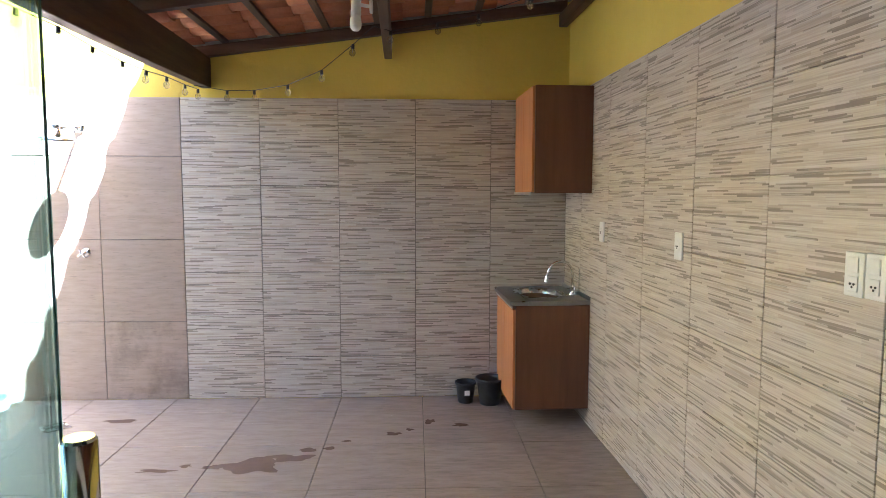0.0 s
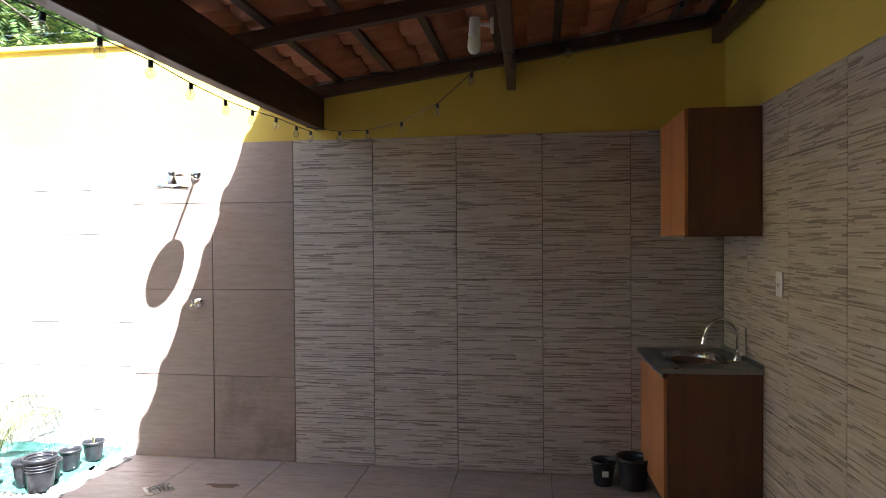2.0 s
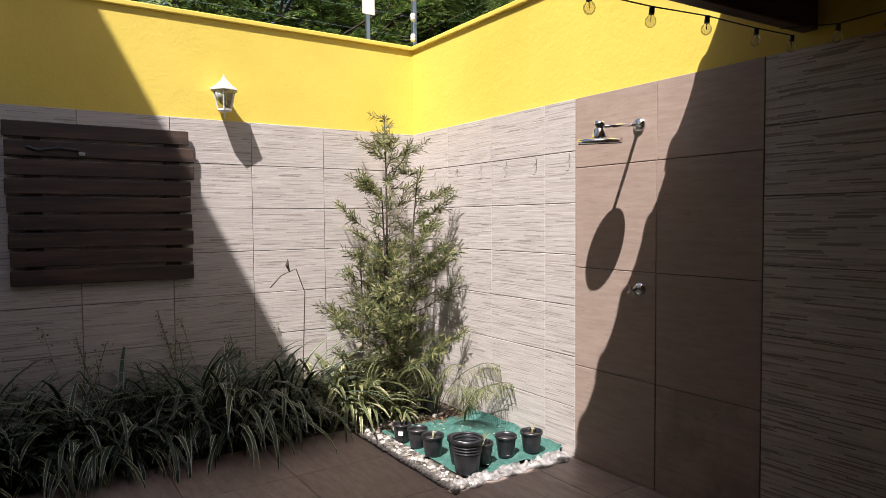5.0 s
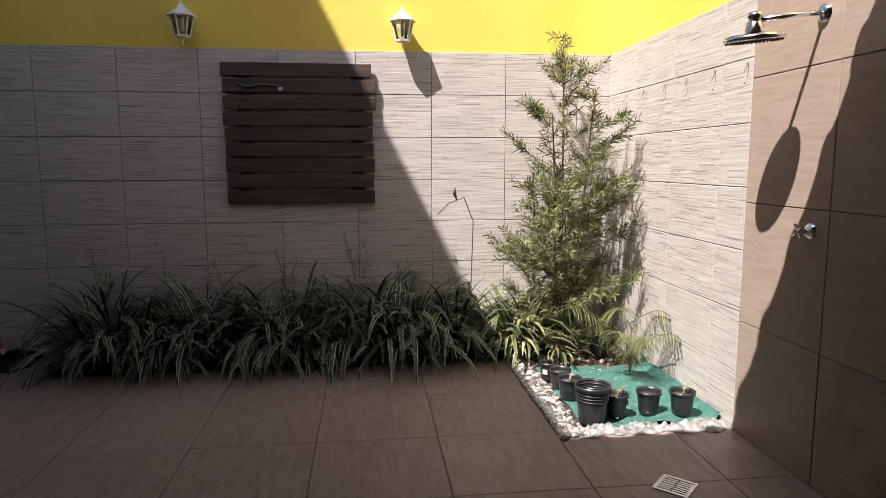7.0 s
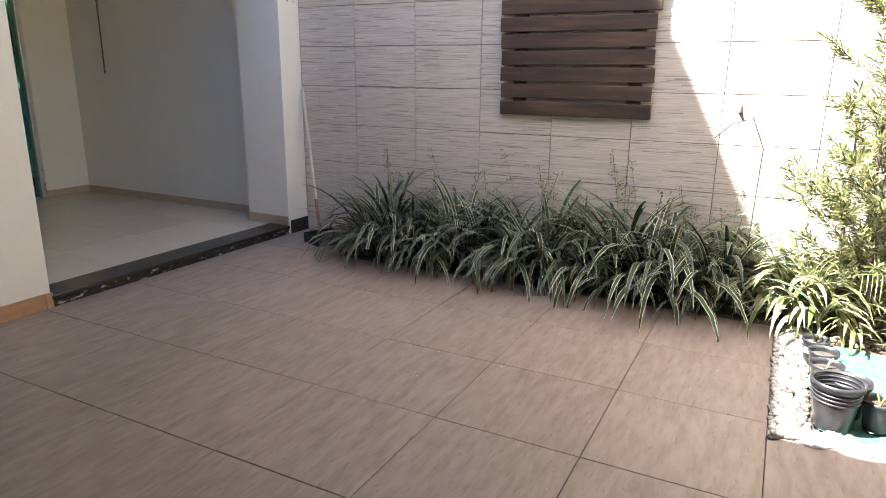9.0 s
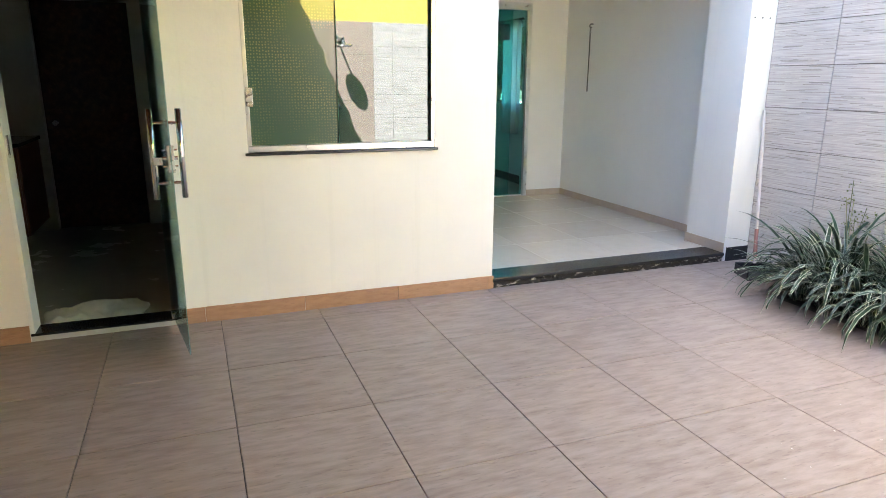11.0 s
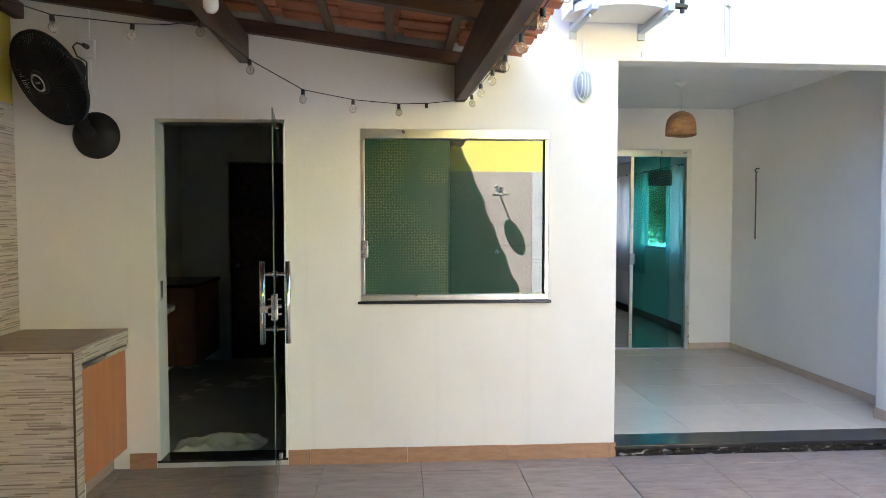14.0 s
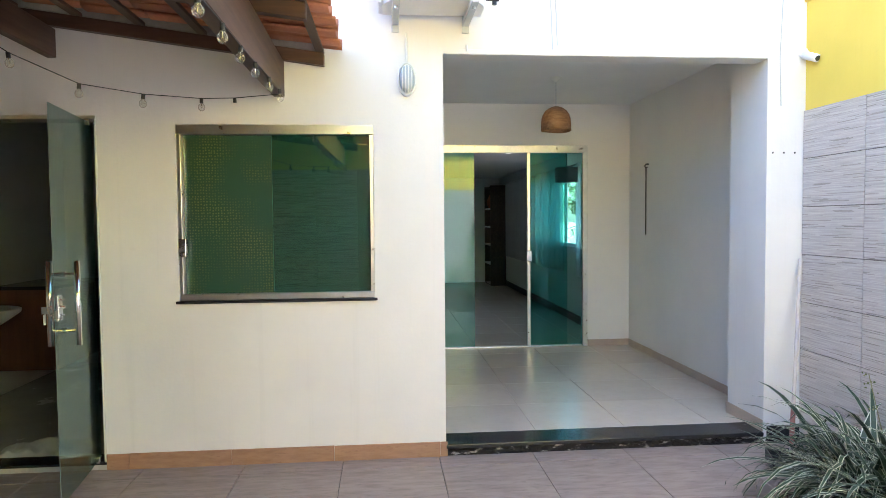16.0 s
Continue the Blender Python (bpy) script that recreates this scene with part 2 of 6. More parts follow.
PALE_GROUT = surf("pale_grout", (0.30, 0.27, 0.23), (0.38, 0.34, 0.30), 20, 0.9)
SKIRT = veined_tile("ochre_skirting_tile", (0.31, 0.175, 0.10), (0.39, 0.23, 0.135), (0.24, 0.14, 0.08), (1.0, 1.0, 4.0), 0.5)
PALE_SKIRT = surf("pale_skirting", (0.42, 0.33, 0.25), (0.50, 0.40, 0.31), 9, 0.45)
GRANITE = surf("black_granite", (0.012, 0.012, 0.013), (0.035, 0.034, 0.034), 60, 0.22)
DARK_WOOD_Y = wood("dark_beam_wood", (0.042, 0.022, 0.014), (0.088, 0.047, 0.029), (0.145, 0.082, 0.052), 1, 0.5)
DARK_WOOD_X = wood("dark_rafter_wood", (0.042, 0.021, 0.013), (0.08, 0.039, 0.023), (0.12, 0.062, 0.036), 0, 0.5)
SLAT_WOOD = wood("weathered_slat_wood", (0.022, 0.014, 0.011), (0.052, 0.031, 0.022), (0.12, 0.07, 0.045), 1, 0.6)
CLAY = surf("clay_roof_tile", (0.32, 0.115, 0.058), (0.47, 0.19, 0.10), 5, 0.8, 0.5, 70)
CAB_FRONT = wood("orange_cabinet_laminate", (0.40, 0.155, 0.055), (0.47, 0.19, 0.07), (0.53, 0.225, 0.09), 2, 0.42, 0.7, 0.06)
# close to the front's hue at about a third of its value
CAB_SIDE = wood("dark_cabinet_laminate", (0.115, 0.044, 0.020), (0.16, 0.064, 0.029), (0.20, 0.085, 0.038), 2, 0.42, 0.7, 0.06)
STEEL = surf("brushed_steel", (0.58, 0.58, 0.565), (0.63, 0.63, 0.615), 12, 0.27, 0.08, 300, 1.0)
SINK_STEEL = surf("dull_sink_steel", (0.27, 0.27, 0.26), (0.33, 0.33, 0.32), 6, 0.30, 0.0, 100, 1.0)
CHROME = surf("chrome", (0.80, 0.80, 0.80), (0.88, 0.88, 0.88), 20, 0.10, 0.0, 100, 1.0)
ALU = surf("bare_aluminium", (0.62, 0.62, 0.60), (0.74, 0.74, 0.72), 15, 0.30, 0.05, 250, 1.0)
WHITE_PLASTIC = surf("white_plastic", (0.74, 0.74, 0.72), (0.80, 0.80, 0.78), 8, 0.35, 0.03)
GREY_PLASTIC = surf("grey_plastic", (0.42, 0.45, 0.48), (0.5, 0.53, 0.56), 8, 0.35, 0.03)
BLACK_PLASTIC = surf("black_plastic", (0.012, 0.012, 0.013), (0.03, 0.03, 0.031), 14, 0.42, 0.1)
POT_PLASTIC = surf("nursery_pot_plastic", (0.009, 0.0095, 0.011), (0.032, 0.032, 0.034), 18, 0.36, 0.15)
BULB_GLASS = glass("bulb_glass", (0.96, 0.955, 0.93), 1.3, 0.02, 0.88, (0.78, 0.76, 0.68), 0.5)
LAMP_GLASS = glass("lantern_glass", (0.80, 0.82, 0.80), 1.6)
DOOR_GLASS = glass("smoky_door_glass", (0.74, 0.90, 0.875), 1.45, 0.0, 0.985, (0.02, 0.07, 0.05), 0.66)
WINDOW_GLASS = glass("green_window_glass", (0.10, 0.22, 0.16), 2.1, 0.012, 0.45, (0.02, 0.095, 0.055))
TEAL_GLASS = glass("teal_sliding_glass", (0.55, 0.87, 0.84), 1.5)
SOIL = surf("dark_soil", (0.018, 0.013, 0.010), (0.06, 0.045, 0.033), 22, 0.95, 0.9, 60, dist=0.01)
PEBBLE = leaf_mat("mixed_pebble", (0.045, 0.036, 0.028), (0.22, 0.195, 0.165), (0.58, 0.55, 0.50))
BARK = surf("thin_bark", (0.035, 0.026, 0.02), (0.10, 0.075, 0.055), 25, 0.9, 0.8, 90)
k = Nodes("broken_mortar")
v = k.coords("Object", (1.0, 1.0, 2.2))
chips = k.ramp(k.noise(v, 16.0, 5, 0.6), [(0.56, (0.014, 0.012, 0.011)), (0.60, (0.20, 0.18, 0.16)), (0.68, (0.50, 0.47, 0.43))])
k.set(chips, 0.9)
k.bump(k.noise(v, 60.0, 4), 0.8, 0.004)
BROKEN = k.m
NEEDLE = leaf_mat("yew_leaf", (0.048, 0.068, 0.025), (0.14, 0.16, 0.056), (0.36, 0.345, 0.155), None, 0.34)
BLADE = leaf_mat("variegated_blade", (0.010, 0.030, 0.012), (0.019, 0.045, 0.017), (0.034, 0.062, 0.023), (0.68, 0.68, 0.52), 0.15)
# BLADE for the sunny end of the row, sunlight mixed into its tones
SUN_BLADE = leaf_mat("sunlit_striped_blade", (0.075, 0.10, 0.03), (0.17, 0.19, 0.07), (0.34, 0.33, 0.15), (0.70, 0.68, 0.48), 0.25)
PALE_BLADE = leaf_mat("pale_blade", (0.07, 0.09, 0.03), (0.15, 0.165, 0.062), (0.33, 0.31, 0.15), None, 0.3)
BIG_LEAF = leaf_mat("tree_leaf", (0.025, 0.062, 0.016), (0.085, 0.145, 0.032), (0.23, 0.28, 0.07), None, 0.35)
CLOTH = surf("limp_white_cloth", (0.55, 0.54, 0.50), (0.68, 0.67, 0.62), 12, 0.9, 0.5, 150)
RATTAN = wood("woven_rattan", (0.20, 0.105, 0.05), (0.32, 0.175, 0.085), (0.42, 0.25, 0.13), 0, 0.7, 2.0, 0.8)
NET = surf("green_shade_net", (0.016, 0.085, 0.066), (0.075, 0.19, 0.152), 30, 0.7, 0.9, 260, dist=0.004)


# ---- builders ----
def finish(name, bm, material, smooth=False):
    me = bpy.data.meshes.new(name)
    bmesh.ops.recalc_face_normals(bm, faces=bm.faces)
    bm.to_mesh(me)
    bm.free()
    me.materials.append(material)
    if smooth:
        for p in me.polygons:
            p.use_smooth = True
    return me


def part(name, bm, material, parent=None, label="", smooth=False):
    """One mesh object out of a bmesh or a ready mesh, under a thing or a part."""
    me = bm if isinstance(bm, bpy.types.Mesh) else finish(name, bm, material, smooth)
    ob = new(name, me)
    if parent is not None:
        ob.parent = parent
    if label:
        ob["label"] = label
    return ob


def thing(name, label, category, group="", kind="", at=None):
    ob = new(name)
    ob.empty_display_size = 0.1
    if at is not None:
        ob.matrix_basis = at
    return tagged(ob, label, category, group, kind)


def box(bm, x0, x1, y0, y1, z0, z1, bevel=0.0, m=None):
    r = bmesh.ops.create_cube(bm, size=1.0)
    vs = r["verts"]
    for v in vs:
        v.co = Vector(((x0 + x1) / 2 + v.co.x * (x1 - x0), (y0 + y1) / 2 + v.co.y * (y1 - y0), (z0 + z1) / 2 + v.co.z * (z1 - z0)))
    if m is not None:
        bmesh.ops.transform(bm, matrix=m, verts=vs)
    if bevel > 0:
        es = {e for v in vs for e in v.link_edges}
        bmesh.ops.bevel(bm, geom=list(es), offset=bevel, segments=2, affect='EDGES', profile=0.5)
    return bm


def boxed(x0, x1, y0, y1, z0, z1, bevel=0.0, m=None):
    return box(bmesh.new(), x0, x1, y0, y1, z0, z1, bevel, m)


def rod(bm, a, b, r1, r2=None, seg=12):
    a, b = Vector(a), Vector(b)
    d = b - a
    m = Matrix.Translation((a + b) / 2) @ d.to_track_quat("Z", "Y").to_matrix().to_4x4()
    bmesh.ops.create_cone(bm, cap_ends=True, segments=seg, radius1=r1, radius2=r1 if r2 is None else r2, depth=d.length, matrix=m)
    return bm


def tube(bm, pts, r, seg=8):
    """A round tube along points; r may be one radius or one per point."""
    pts = [Vector(p) for p in pts]
    rings = []
    side = None
    for i, p in enumerate(pts):
        d = (pts[min(i + 1, len(pts) - 1)] - pts[max(i - 1, 0)]).normalized()
        if side is None:
            side = d.orthogonal().normalized()
        side = (side - d * side.dot(d)).normalized()
        up = d.cross(side)
        rr = r[i] if isinstance(r, (list, tuple)) else r
        rings.append([bm.verts.new(p + (side * math.cos(2 * math.pi * j / seg) + up * math.sin(2 * math.pi * j / seg)) * rr) for j in range(seg)])
    for a, b in zip(rings, rings[1:]):
        for j in range(seg):
            bm.faces.new((a[j], a[(j + 1) % seg], b[(j + 1) % seg], b[j]))
    bm.faces.new(rings[0][::-1])
    bm.faces.new(rings[-1])
    return bm


def lathe(bm, profile, seg=24, m=None):
    """Turns (radius, height) pairs about z."""
    rings = []
    for r, z in profile:
        if r < 1e-5:
            rings.append([bm.verts.new((0, 0, z))])
        else:
            rings.append([bm.verts.new((r * math.cos(2 * math.pi * j / seg), r * math.sin(2 * math.pi * j / seg), z)) for j in range(seg)])
    made = [v for ring in rings for v in ring]
    for a, b in zip(rings, rings[1:]):
        for j in range(seg):
            k = (j + 1) % seg
            if len(a) == 1 and len(b) > 1:
                bm.faces.new((a[0], b[j], b[k]))
            elif len(b) == 1 and len(a) > 1:
                bm.faces.new((a[j], a[k], b[0]))
            elif len(a) > 1:
                bm.faces.new((a[j], a[k], b[k], b[j]))
    if m is not None:
        bmesh.ops.transform(bm, matrix=m, verts=made)
    return bm


TILE_MESHES = {}


def tile_mesh(w, h, thick, material):
    """A tile w by h standing in the xz plane, front face towards -y, with an eased edge."""
    key = (round(w, 3), round(h, 3), material.name)
    if key not in TILE_MESHES:
        bm = bmesh.new()
        e = 0.002
        back = [bm.verts.new((x, 0, z)) for x, z in ((0, 0), (w, 0), (w, h), (0, h))]
        mid = [bm.verts.new((x, -thick + e, z)) for x, z in ((0, 0), (w, 0), (w, h), (0, h))]
        front = [bm.verts.new((x, -thick, z)) for x, z in ((e, e), (w - e, e), (w - e, h - e), (e, h - e))]
        for a, b in ((back, mid), (mid, front)):
            for i in range(4):
                bm.faces.new((a[i], a[(i + 1) % 4], b[(i + 1) % 4], b[i]))
        bm.faces.new(front)
        TILE_MESHES[key] = finish("tile", bm, material)
    return TILE_MESHES[key]


def wall_tiles(wall, m, xs, zs, material, thick=0.008, gap=0.0042, name="tile"):
    """Tiles between joints xs (along the wall) and zs (heights); m takes the tile plane to the wall."""
    for i, (a, b) in enumerate(zip(xs, xs[1:])):
        for c, d in zip(zs, zs[1:]):
            ob = part(name, tile_mesh(b - a - gap, d - c - gap, thick, material), material, wall)
            tilt = (random.random() - 0.5) * 0.25
            ob.matrix_basis = m @ pose(a + gap / 2, 0.001 * random.random(), c + gap / 2, 0, 0, tilt)

# ---- ground and courtyard shell ----
NORTH, SOUTH, WEST = 5.17, 0.49, -4.68
EAST = pose(1.285, SOUTH, 0, 0, 0, 1.774)
TILE_TOP = 2.17
ROW = TILE_TOP / 7

ground = part("ground", boxed(-300, 300, -300, 300, -0.30, -0.16), surf("bare_earth", (0.10, 0.075, 0.05), (0.17, 0.13, 0.09), 0.4, 0.95, 0.8, 4.0))
tagged(ground, "bare brown earth around the house", "ground", kind="structure")

floor = part("floor", boxed(-4.95, 1.6, 0.30, 5.40, -0.15, -0.008), GROUT)
tagged(floor, "courtyard floor of large brown porcelain tiles", "floor", kind="structure")

bm = boxed(-4.95, 1.45, NORTH + 0.009, NORTH + 0.17, -0.15, 2.86)
wall_north = tagged(part("wall_north", bm, YELLOW), "yellow rendered wall, tiled up to head height", "wall", kind="structure")
bm = boxed(-4.95, 1.45, NORTH - 0.012, NORTH + 0.19, 2.86, 2.90, 0.008)
tagged(part("trim_north", bm, YELLOW), "yellow coping along the wall top", "coping", kind="structure")
bm = boxed(WEST - 0.17, WEST - 0.009, 0.05, NORTH + 0.009, -0.15, 2.86)
wall_west = tagged(part("wall_west", bm, YELLOW), "yellow rendered garden wall, tiled up to head height", "wall", kind="structure")
bm = boxed(WEST - 0.19, WEST + 0.012, 0.492, NORTH - 0.013, 2.86, 2.90, 0.008)
tagged(part("trim_west", bm, YELLOW), "yellow coping along the wall top", "coping", kind="structure")
wall_east = part("wall_east", boxed(0.009, 0.18, -0.3, 4.75, -0.15, 3.25), YELLOW)
wall_east.matrix_basis = EAST
tagged(wall_east, "yellow wall under the roof, tiled up to head height", "wall", kind="structure")
# grout beds behind the tiles
part("grout_bed", boxed(WEST + 0.001, 1.14, NORTH + 0.0005, NORTH + 0.0089, 0, TILE_TOP - 0.002), WALL_GROUT, wall_north)
part("grout_bed", boxed(WEST - 0.0089, WEST - 0.0005, 0.49, NORTH, 0, TILE_TOP - 0.002), WALL_GROUT, wall_west)
part("grout_bed", boxed(0.0005, 0.0089, 0, 4.68, 0, TILE_TOP + 0.014), EAST_GROUT, wall_east)


# ---- house front ----
HOUSE_TOP = 7.45
DOOR = (-0.285, 0.50, 0.0, 2.115)
WIN = (-1.903, -0.735, 1.01, 2.067)
PORCH = (-4.43, -2.335, 0.12, 2.50)
INNER = SOUTH - 0.15
bm = bmesh.new()
box(bm, DOOR[1], 1.285, INNER, SOUTH, -0.15, DOOR[3])
box(bm, WIN[1], DOOR[0], INNER, SOUTH, -0.15, DOOR[3])
box(bm, PORCH[1], WIN[0], INNER, SOUTH, -0.15, DOOR[3])
box(bm, WIN[0], WIN[1], INNER, SOUTH, -0.15, WIN[2])
box(bm, WIN[0], WIN[1], INNER, SOUTH, WIN[3], DOOR[3])
box(bm, PORCH[1], 1.285, INNER, SOUTH, DOOR[3], PORCH[3])
box(bm, -4.86, 1.285, INNER, SOUTH, PORCH[3], HOUSE_TOP)
box(bm, -4.86, PORCH[0], 0.045, SOUTH, -0.15, PORCH[3])
box(bm, -4.86, PORCH[0], 0.045, INNER, PORCH[3], 2.78)
wall_south = tagged(part("wall_south", bm, WHITE), "white rendered house front with rain marks", "wall", kind="structure")
part("edge_bead", boxed(PORCH[0], PORCH[1] , SOUTH, SOUTH + 0.006, PORCH[3] + 0.002, PORCH[3] + 0.030, 0.002), WHITE, wall_south)
for x in (-4.47, -4.545, -4.62):
    part("drilled_hole", rod(bmesh.new(), (x, SOUTH - 0.001, 1.90), (x, SOUTH + 0.003, 1.90), 0.006), BLACK_PLASTIC, wall_south)

# far outer walls that close the house
bm = bmesh.new()
box(bm, -5.1, 1.6, -10.2, -10.05, -0.15, HOUSE_TOP)
box(bm, 1.30, 1.45, -10.05, INNER, -0.15, HOUSE_TOP)
box(bm, -5.01, -4.68, -2.52, 0.045, -0.15, HOUSE_TOP)
box(bm, -5.01, -4.86, 0.045, 0.30, 2.9, HOUSE_TOP)
box(bm, -5.01, -4.86, -3.2, -2.52, -0.15, HOUSE_TOP)
box(bm, -5.01, -4.86, -10.05, -7.4, -0.15, HOUSE_TOP)
box(bm, -5.01, -4.86, -7.4, -3.2, 2.35, HOUSE_TOP)
box(bm, -5.01, -4.86, -7.4, -3.2, -0.15, 0.35)
tagged(part("wall_outer", bm, INNER_WHITE), "white walls that close the house", "wall", kind="structure")
tagged(part("ceiling_upper", boxed(-5.1, 1.6, -10.2, INNER, HOUSE_TOP - 0.12, HOUSE_TOP), CEIL), "flat roof slab of the house", "ceiling", kind="structure")

# porch
tagged(part("floor_porch", boxed(-4.82, -2.2, -10.05, SOUTH - 0.215, -0.14, 0.062), PALE_GROUT), "porch and living room floor of pale glossy tiles", "floor", kind="structure")
tagged(part("ceiling_porch", boxed(-4.86, -2.2, -2.52, INNER, 2.74, 2.9), CEIL), "white porch ceiling", "ceiling", kind="structure")
bm = boxed(-2.2, -2.08, -2.52, INNER, -0.15, 2.9)
tagged(part("wall_porch_side", bm, INNER_WHITE), "white side wall of the porch", "wall", kind="structure")
SLIDE = (-4.17, -2.45, 0.072, 2.26)
bm = bmesh.new()
box(bm, -4.82, SLIDE[0], -2.64, -2.52, -0.15, 2.9)
box(bm, SLIDE[1], -2.08, -2.64, -2.52, -0.15, 2.9)
box(bm, SLIDE[0], SLIDE[1], -2.64, -2.52, SLIDE[3], 2.9)
tagged(part("wall_porch_back", bm, INNER_WHITE), "white back wall of the porch", "wall", kind="structure")
step = tagged(part("porch_threshold", boxed(PORCH[0] + 0.001, PORCH[1] - 0.001, SOUTH - 0.214, SOUTH + 0.012, 0.048, 0.073, 0.004), GRANITE), "polished black granite threshold with worn edge", "threshold", kind="structure")
bm = bmesh.new()
rows = []
for j in range(7):
    z = -0.006 + 0.0535 * j / 6
    row = []
    for i in range(261):
        x = PORCH[0] - 0.25 + (PORCH[1] - PORCH[0] + 0.25) * i / 260
        d = 0.016 * noise.noise(Vector((x * 14, z * 40, 0.0))) + 0.008 * noise.noise(Vector((x * 45, z * 90, 4.0)))
        row.append(bm.verts.new((x, SOUTH - 0.006 + (0.0 if j == 6 else max(-0.020, min(0.011, d))), z)))
    rows.append(row)
for ra, rb in zip(rows, rows[1:]):
    for i in range(260):
        bm.faces.new((ra[i], ra[i + 1], rb[i + 1], rb[i]))
part("broken_edge", bm, BROKEN, step, "chipped mortar below the granite")
part("side_piece", boxed(-4.70, PORCH[0] - 0.022, SOUTH, SOUTH + 0.012, -0.008, 0.115, 0.002), GRANITE, step, "dark grey tile at the pier foot")

bb = thing("baseboard_porch", "pale beige tile skirting of the porch", "baseboard", kind="structure")
part("skirting", boxed(-4.68, -4.672, -2.51, 0.035, 0.064, 0.140, 0.002), PALE_SKIRT, bb)
part("skirting", boxed(-4.68, -4.205, -2.52, -2.512, 0.064, 0.140, 0.002), PALE_SKIRT, bb)
part("skirting", boxed(PORCH[0], PORCH[0] + 0.009, 0.035, SOUTH - 0.002, 0.074, 0.152, 0.002), PALE_SKIRT, bb)
part("skirting", boxed(-4.68, PORCH[0] + 0.009, 0.036, 0.045, 0.064, 0.152, 0.002), PALE_SKIRT, bb)
bb = thing("baseboard_front", "ochre tile skirting along the house front", "baseboard", kind="structure")
cuts = [-2.345, -2.30, -1.64, -1.02, -0.42, -0.287]
for a, b in zip(cuts, cuts[1:]):
    part("skirting_tile", boxed(a + 0.001, b - 0.001, SOUTH, SOUTH + 0.010, -0.006, 0.098 - 0.006 * random.random(), 0.002), SKIRT, bb)
part("skirting_tile", boxed(0.502, 0.66, SOUTH, SOUTH + 0.010, -0.006, 0.096, 0.002), SKIRT, bb)

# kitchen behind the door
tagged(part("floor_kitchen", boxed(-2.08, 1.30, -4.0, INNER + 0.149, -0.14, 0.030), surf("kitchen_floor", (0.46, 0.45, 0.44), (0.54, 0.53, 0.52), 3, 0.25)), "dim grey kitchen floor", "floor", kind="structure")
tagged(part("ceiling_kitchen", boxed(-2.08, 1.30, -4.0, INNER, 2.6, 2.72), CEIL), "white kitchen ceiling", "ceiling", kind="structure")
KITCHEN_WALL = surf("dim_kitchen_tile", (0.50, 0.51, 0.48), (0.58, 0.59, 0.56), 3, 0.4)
bm = bmesh.new()
box(bm, -2.08, 0.02, -2.62, -2.5, 0.03, 2.6)
box(bm, 0.82, 1.30, -2.62, -2.5, 0.03, 2.6)
box(bm, 0.02, 0.82, -2.62, -2.5, 2.12, 2.6)
box(bm, -2.08, 1.30, -4.12, -4.0, 0.03, 2.6)
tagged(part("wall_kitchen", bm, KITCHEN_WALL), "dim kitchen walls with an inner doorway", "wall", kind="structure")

# door sill, frame
tagged(part("door_sill", boxed(DOOR[0], DOOR[1], INNER, SOUTH + 0.004, 0.031, 0.046, 0.003), GRANITE), "black granite door sill", "sill", kind="structure")
fr = thing("door_1", "white painted door lining with strike plate", "door frame", kind="structure")
part("jamb", boxed(DOOR[1] - 0.022, DOOR[1] - 0.001, INNER, SOUTH + 0.004, 0.047, DOOR[3] - 0.001, 0.002), WHITE_PLASTIC, fr)
part("head", boxed(DOOR[0] + 0.001, DOOR[1] - 0.023, INNER, SOUTH + 0.003, DOOR[3] - 0.022, DOOR[3] - 0.001, 0.002), ALU, fr)
part("jamb", boxed(DOOR[0] + 0.001, DOOR[0] + 0.012, INNER, SOUTH + 0.004, 0.047, DOOR[3] - 0.023, 0.002), WHITE_PLASTIC, fr)
part("strike_plate", boxed(DOOR[1] - 0.027, DOOR[1] - 0.0225, SOUTH - 0.07, SOUTH - 0.035, 1.02, 1.14, 0.001), STEEL, fr, "small steel strike plate")

# ---- tiles on floor and walls ----
random.seed(11)
FX = [-2.29 + 0.595 * k for k in range(-5, 7)]
FY = [1.255 + 0.6 * k for k in range(-2, 8)]
for a, b in zip(FX, FX[1:]):
    for c, d in zip(FY, FY[1:]):
        a1, b1, c1, d1 = max(a, WEST), min(b, 1.27), max(c, SOUTH - 0.004), min(d, NORTH)
        if b1 - a1 < 0.03 or d1 - c1 < 0.03:
            continue
        if b1 < -2.76 and c1 > 4.2:
            continue
        if b1 < -4.0 and c1 > 0.8:
            continue
        ob = part("floor_tile", tile_mesh(b1 - a1 - 0.0035, d1 - c1 - 0.0035, 0.010, FLOOR_TILE), FLOOR_TILE, floor)
        ob.matrix_basis = pose(a1 + 0.0015, c1 + 0.0015, -0.010 + random.random() * 0.0008, -90, 0, 0)

PX = [-4.82 + 0.62 * k for k in range(0, 6)]
PY = [0.272 - 0.62 * k for k in range(0, 18)]
for a, b in zip(PX, PX[1:]):
    for d, c in zip(PY, PY[1:]):
        a1, b1 = a, min(b, -2.21)
        if b1 - a1 < 0.03:
            continue
        ob = part("floor_tile", tile_mesh(b1 - a1 - 0.003, d - c - 0.003, 0.008, PALE_TILE), PALE_TILE, bpy.data.objects["floor_porch"])
        ob.matrix_basis = pose(a1 + 0.0015, c + 0.0015, 0.062, -90, 0, 0)

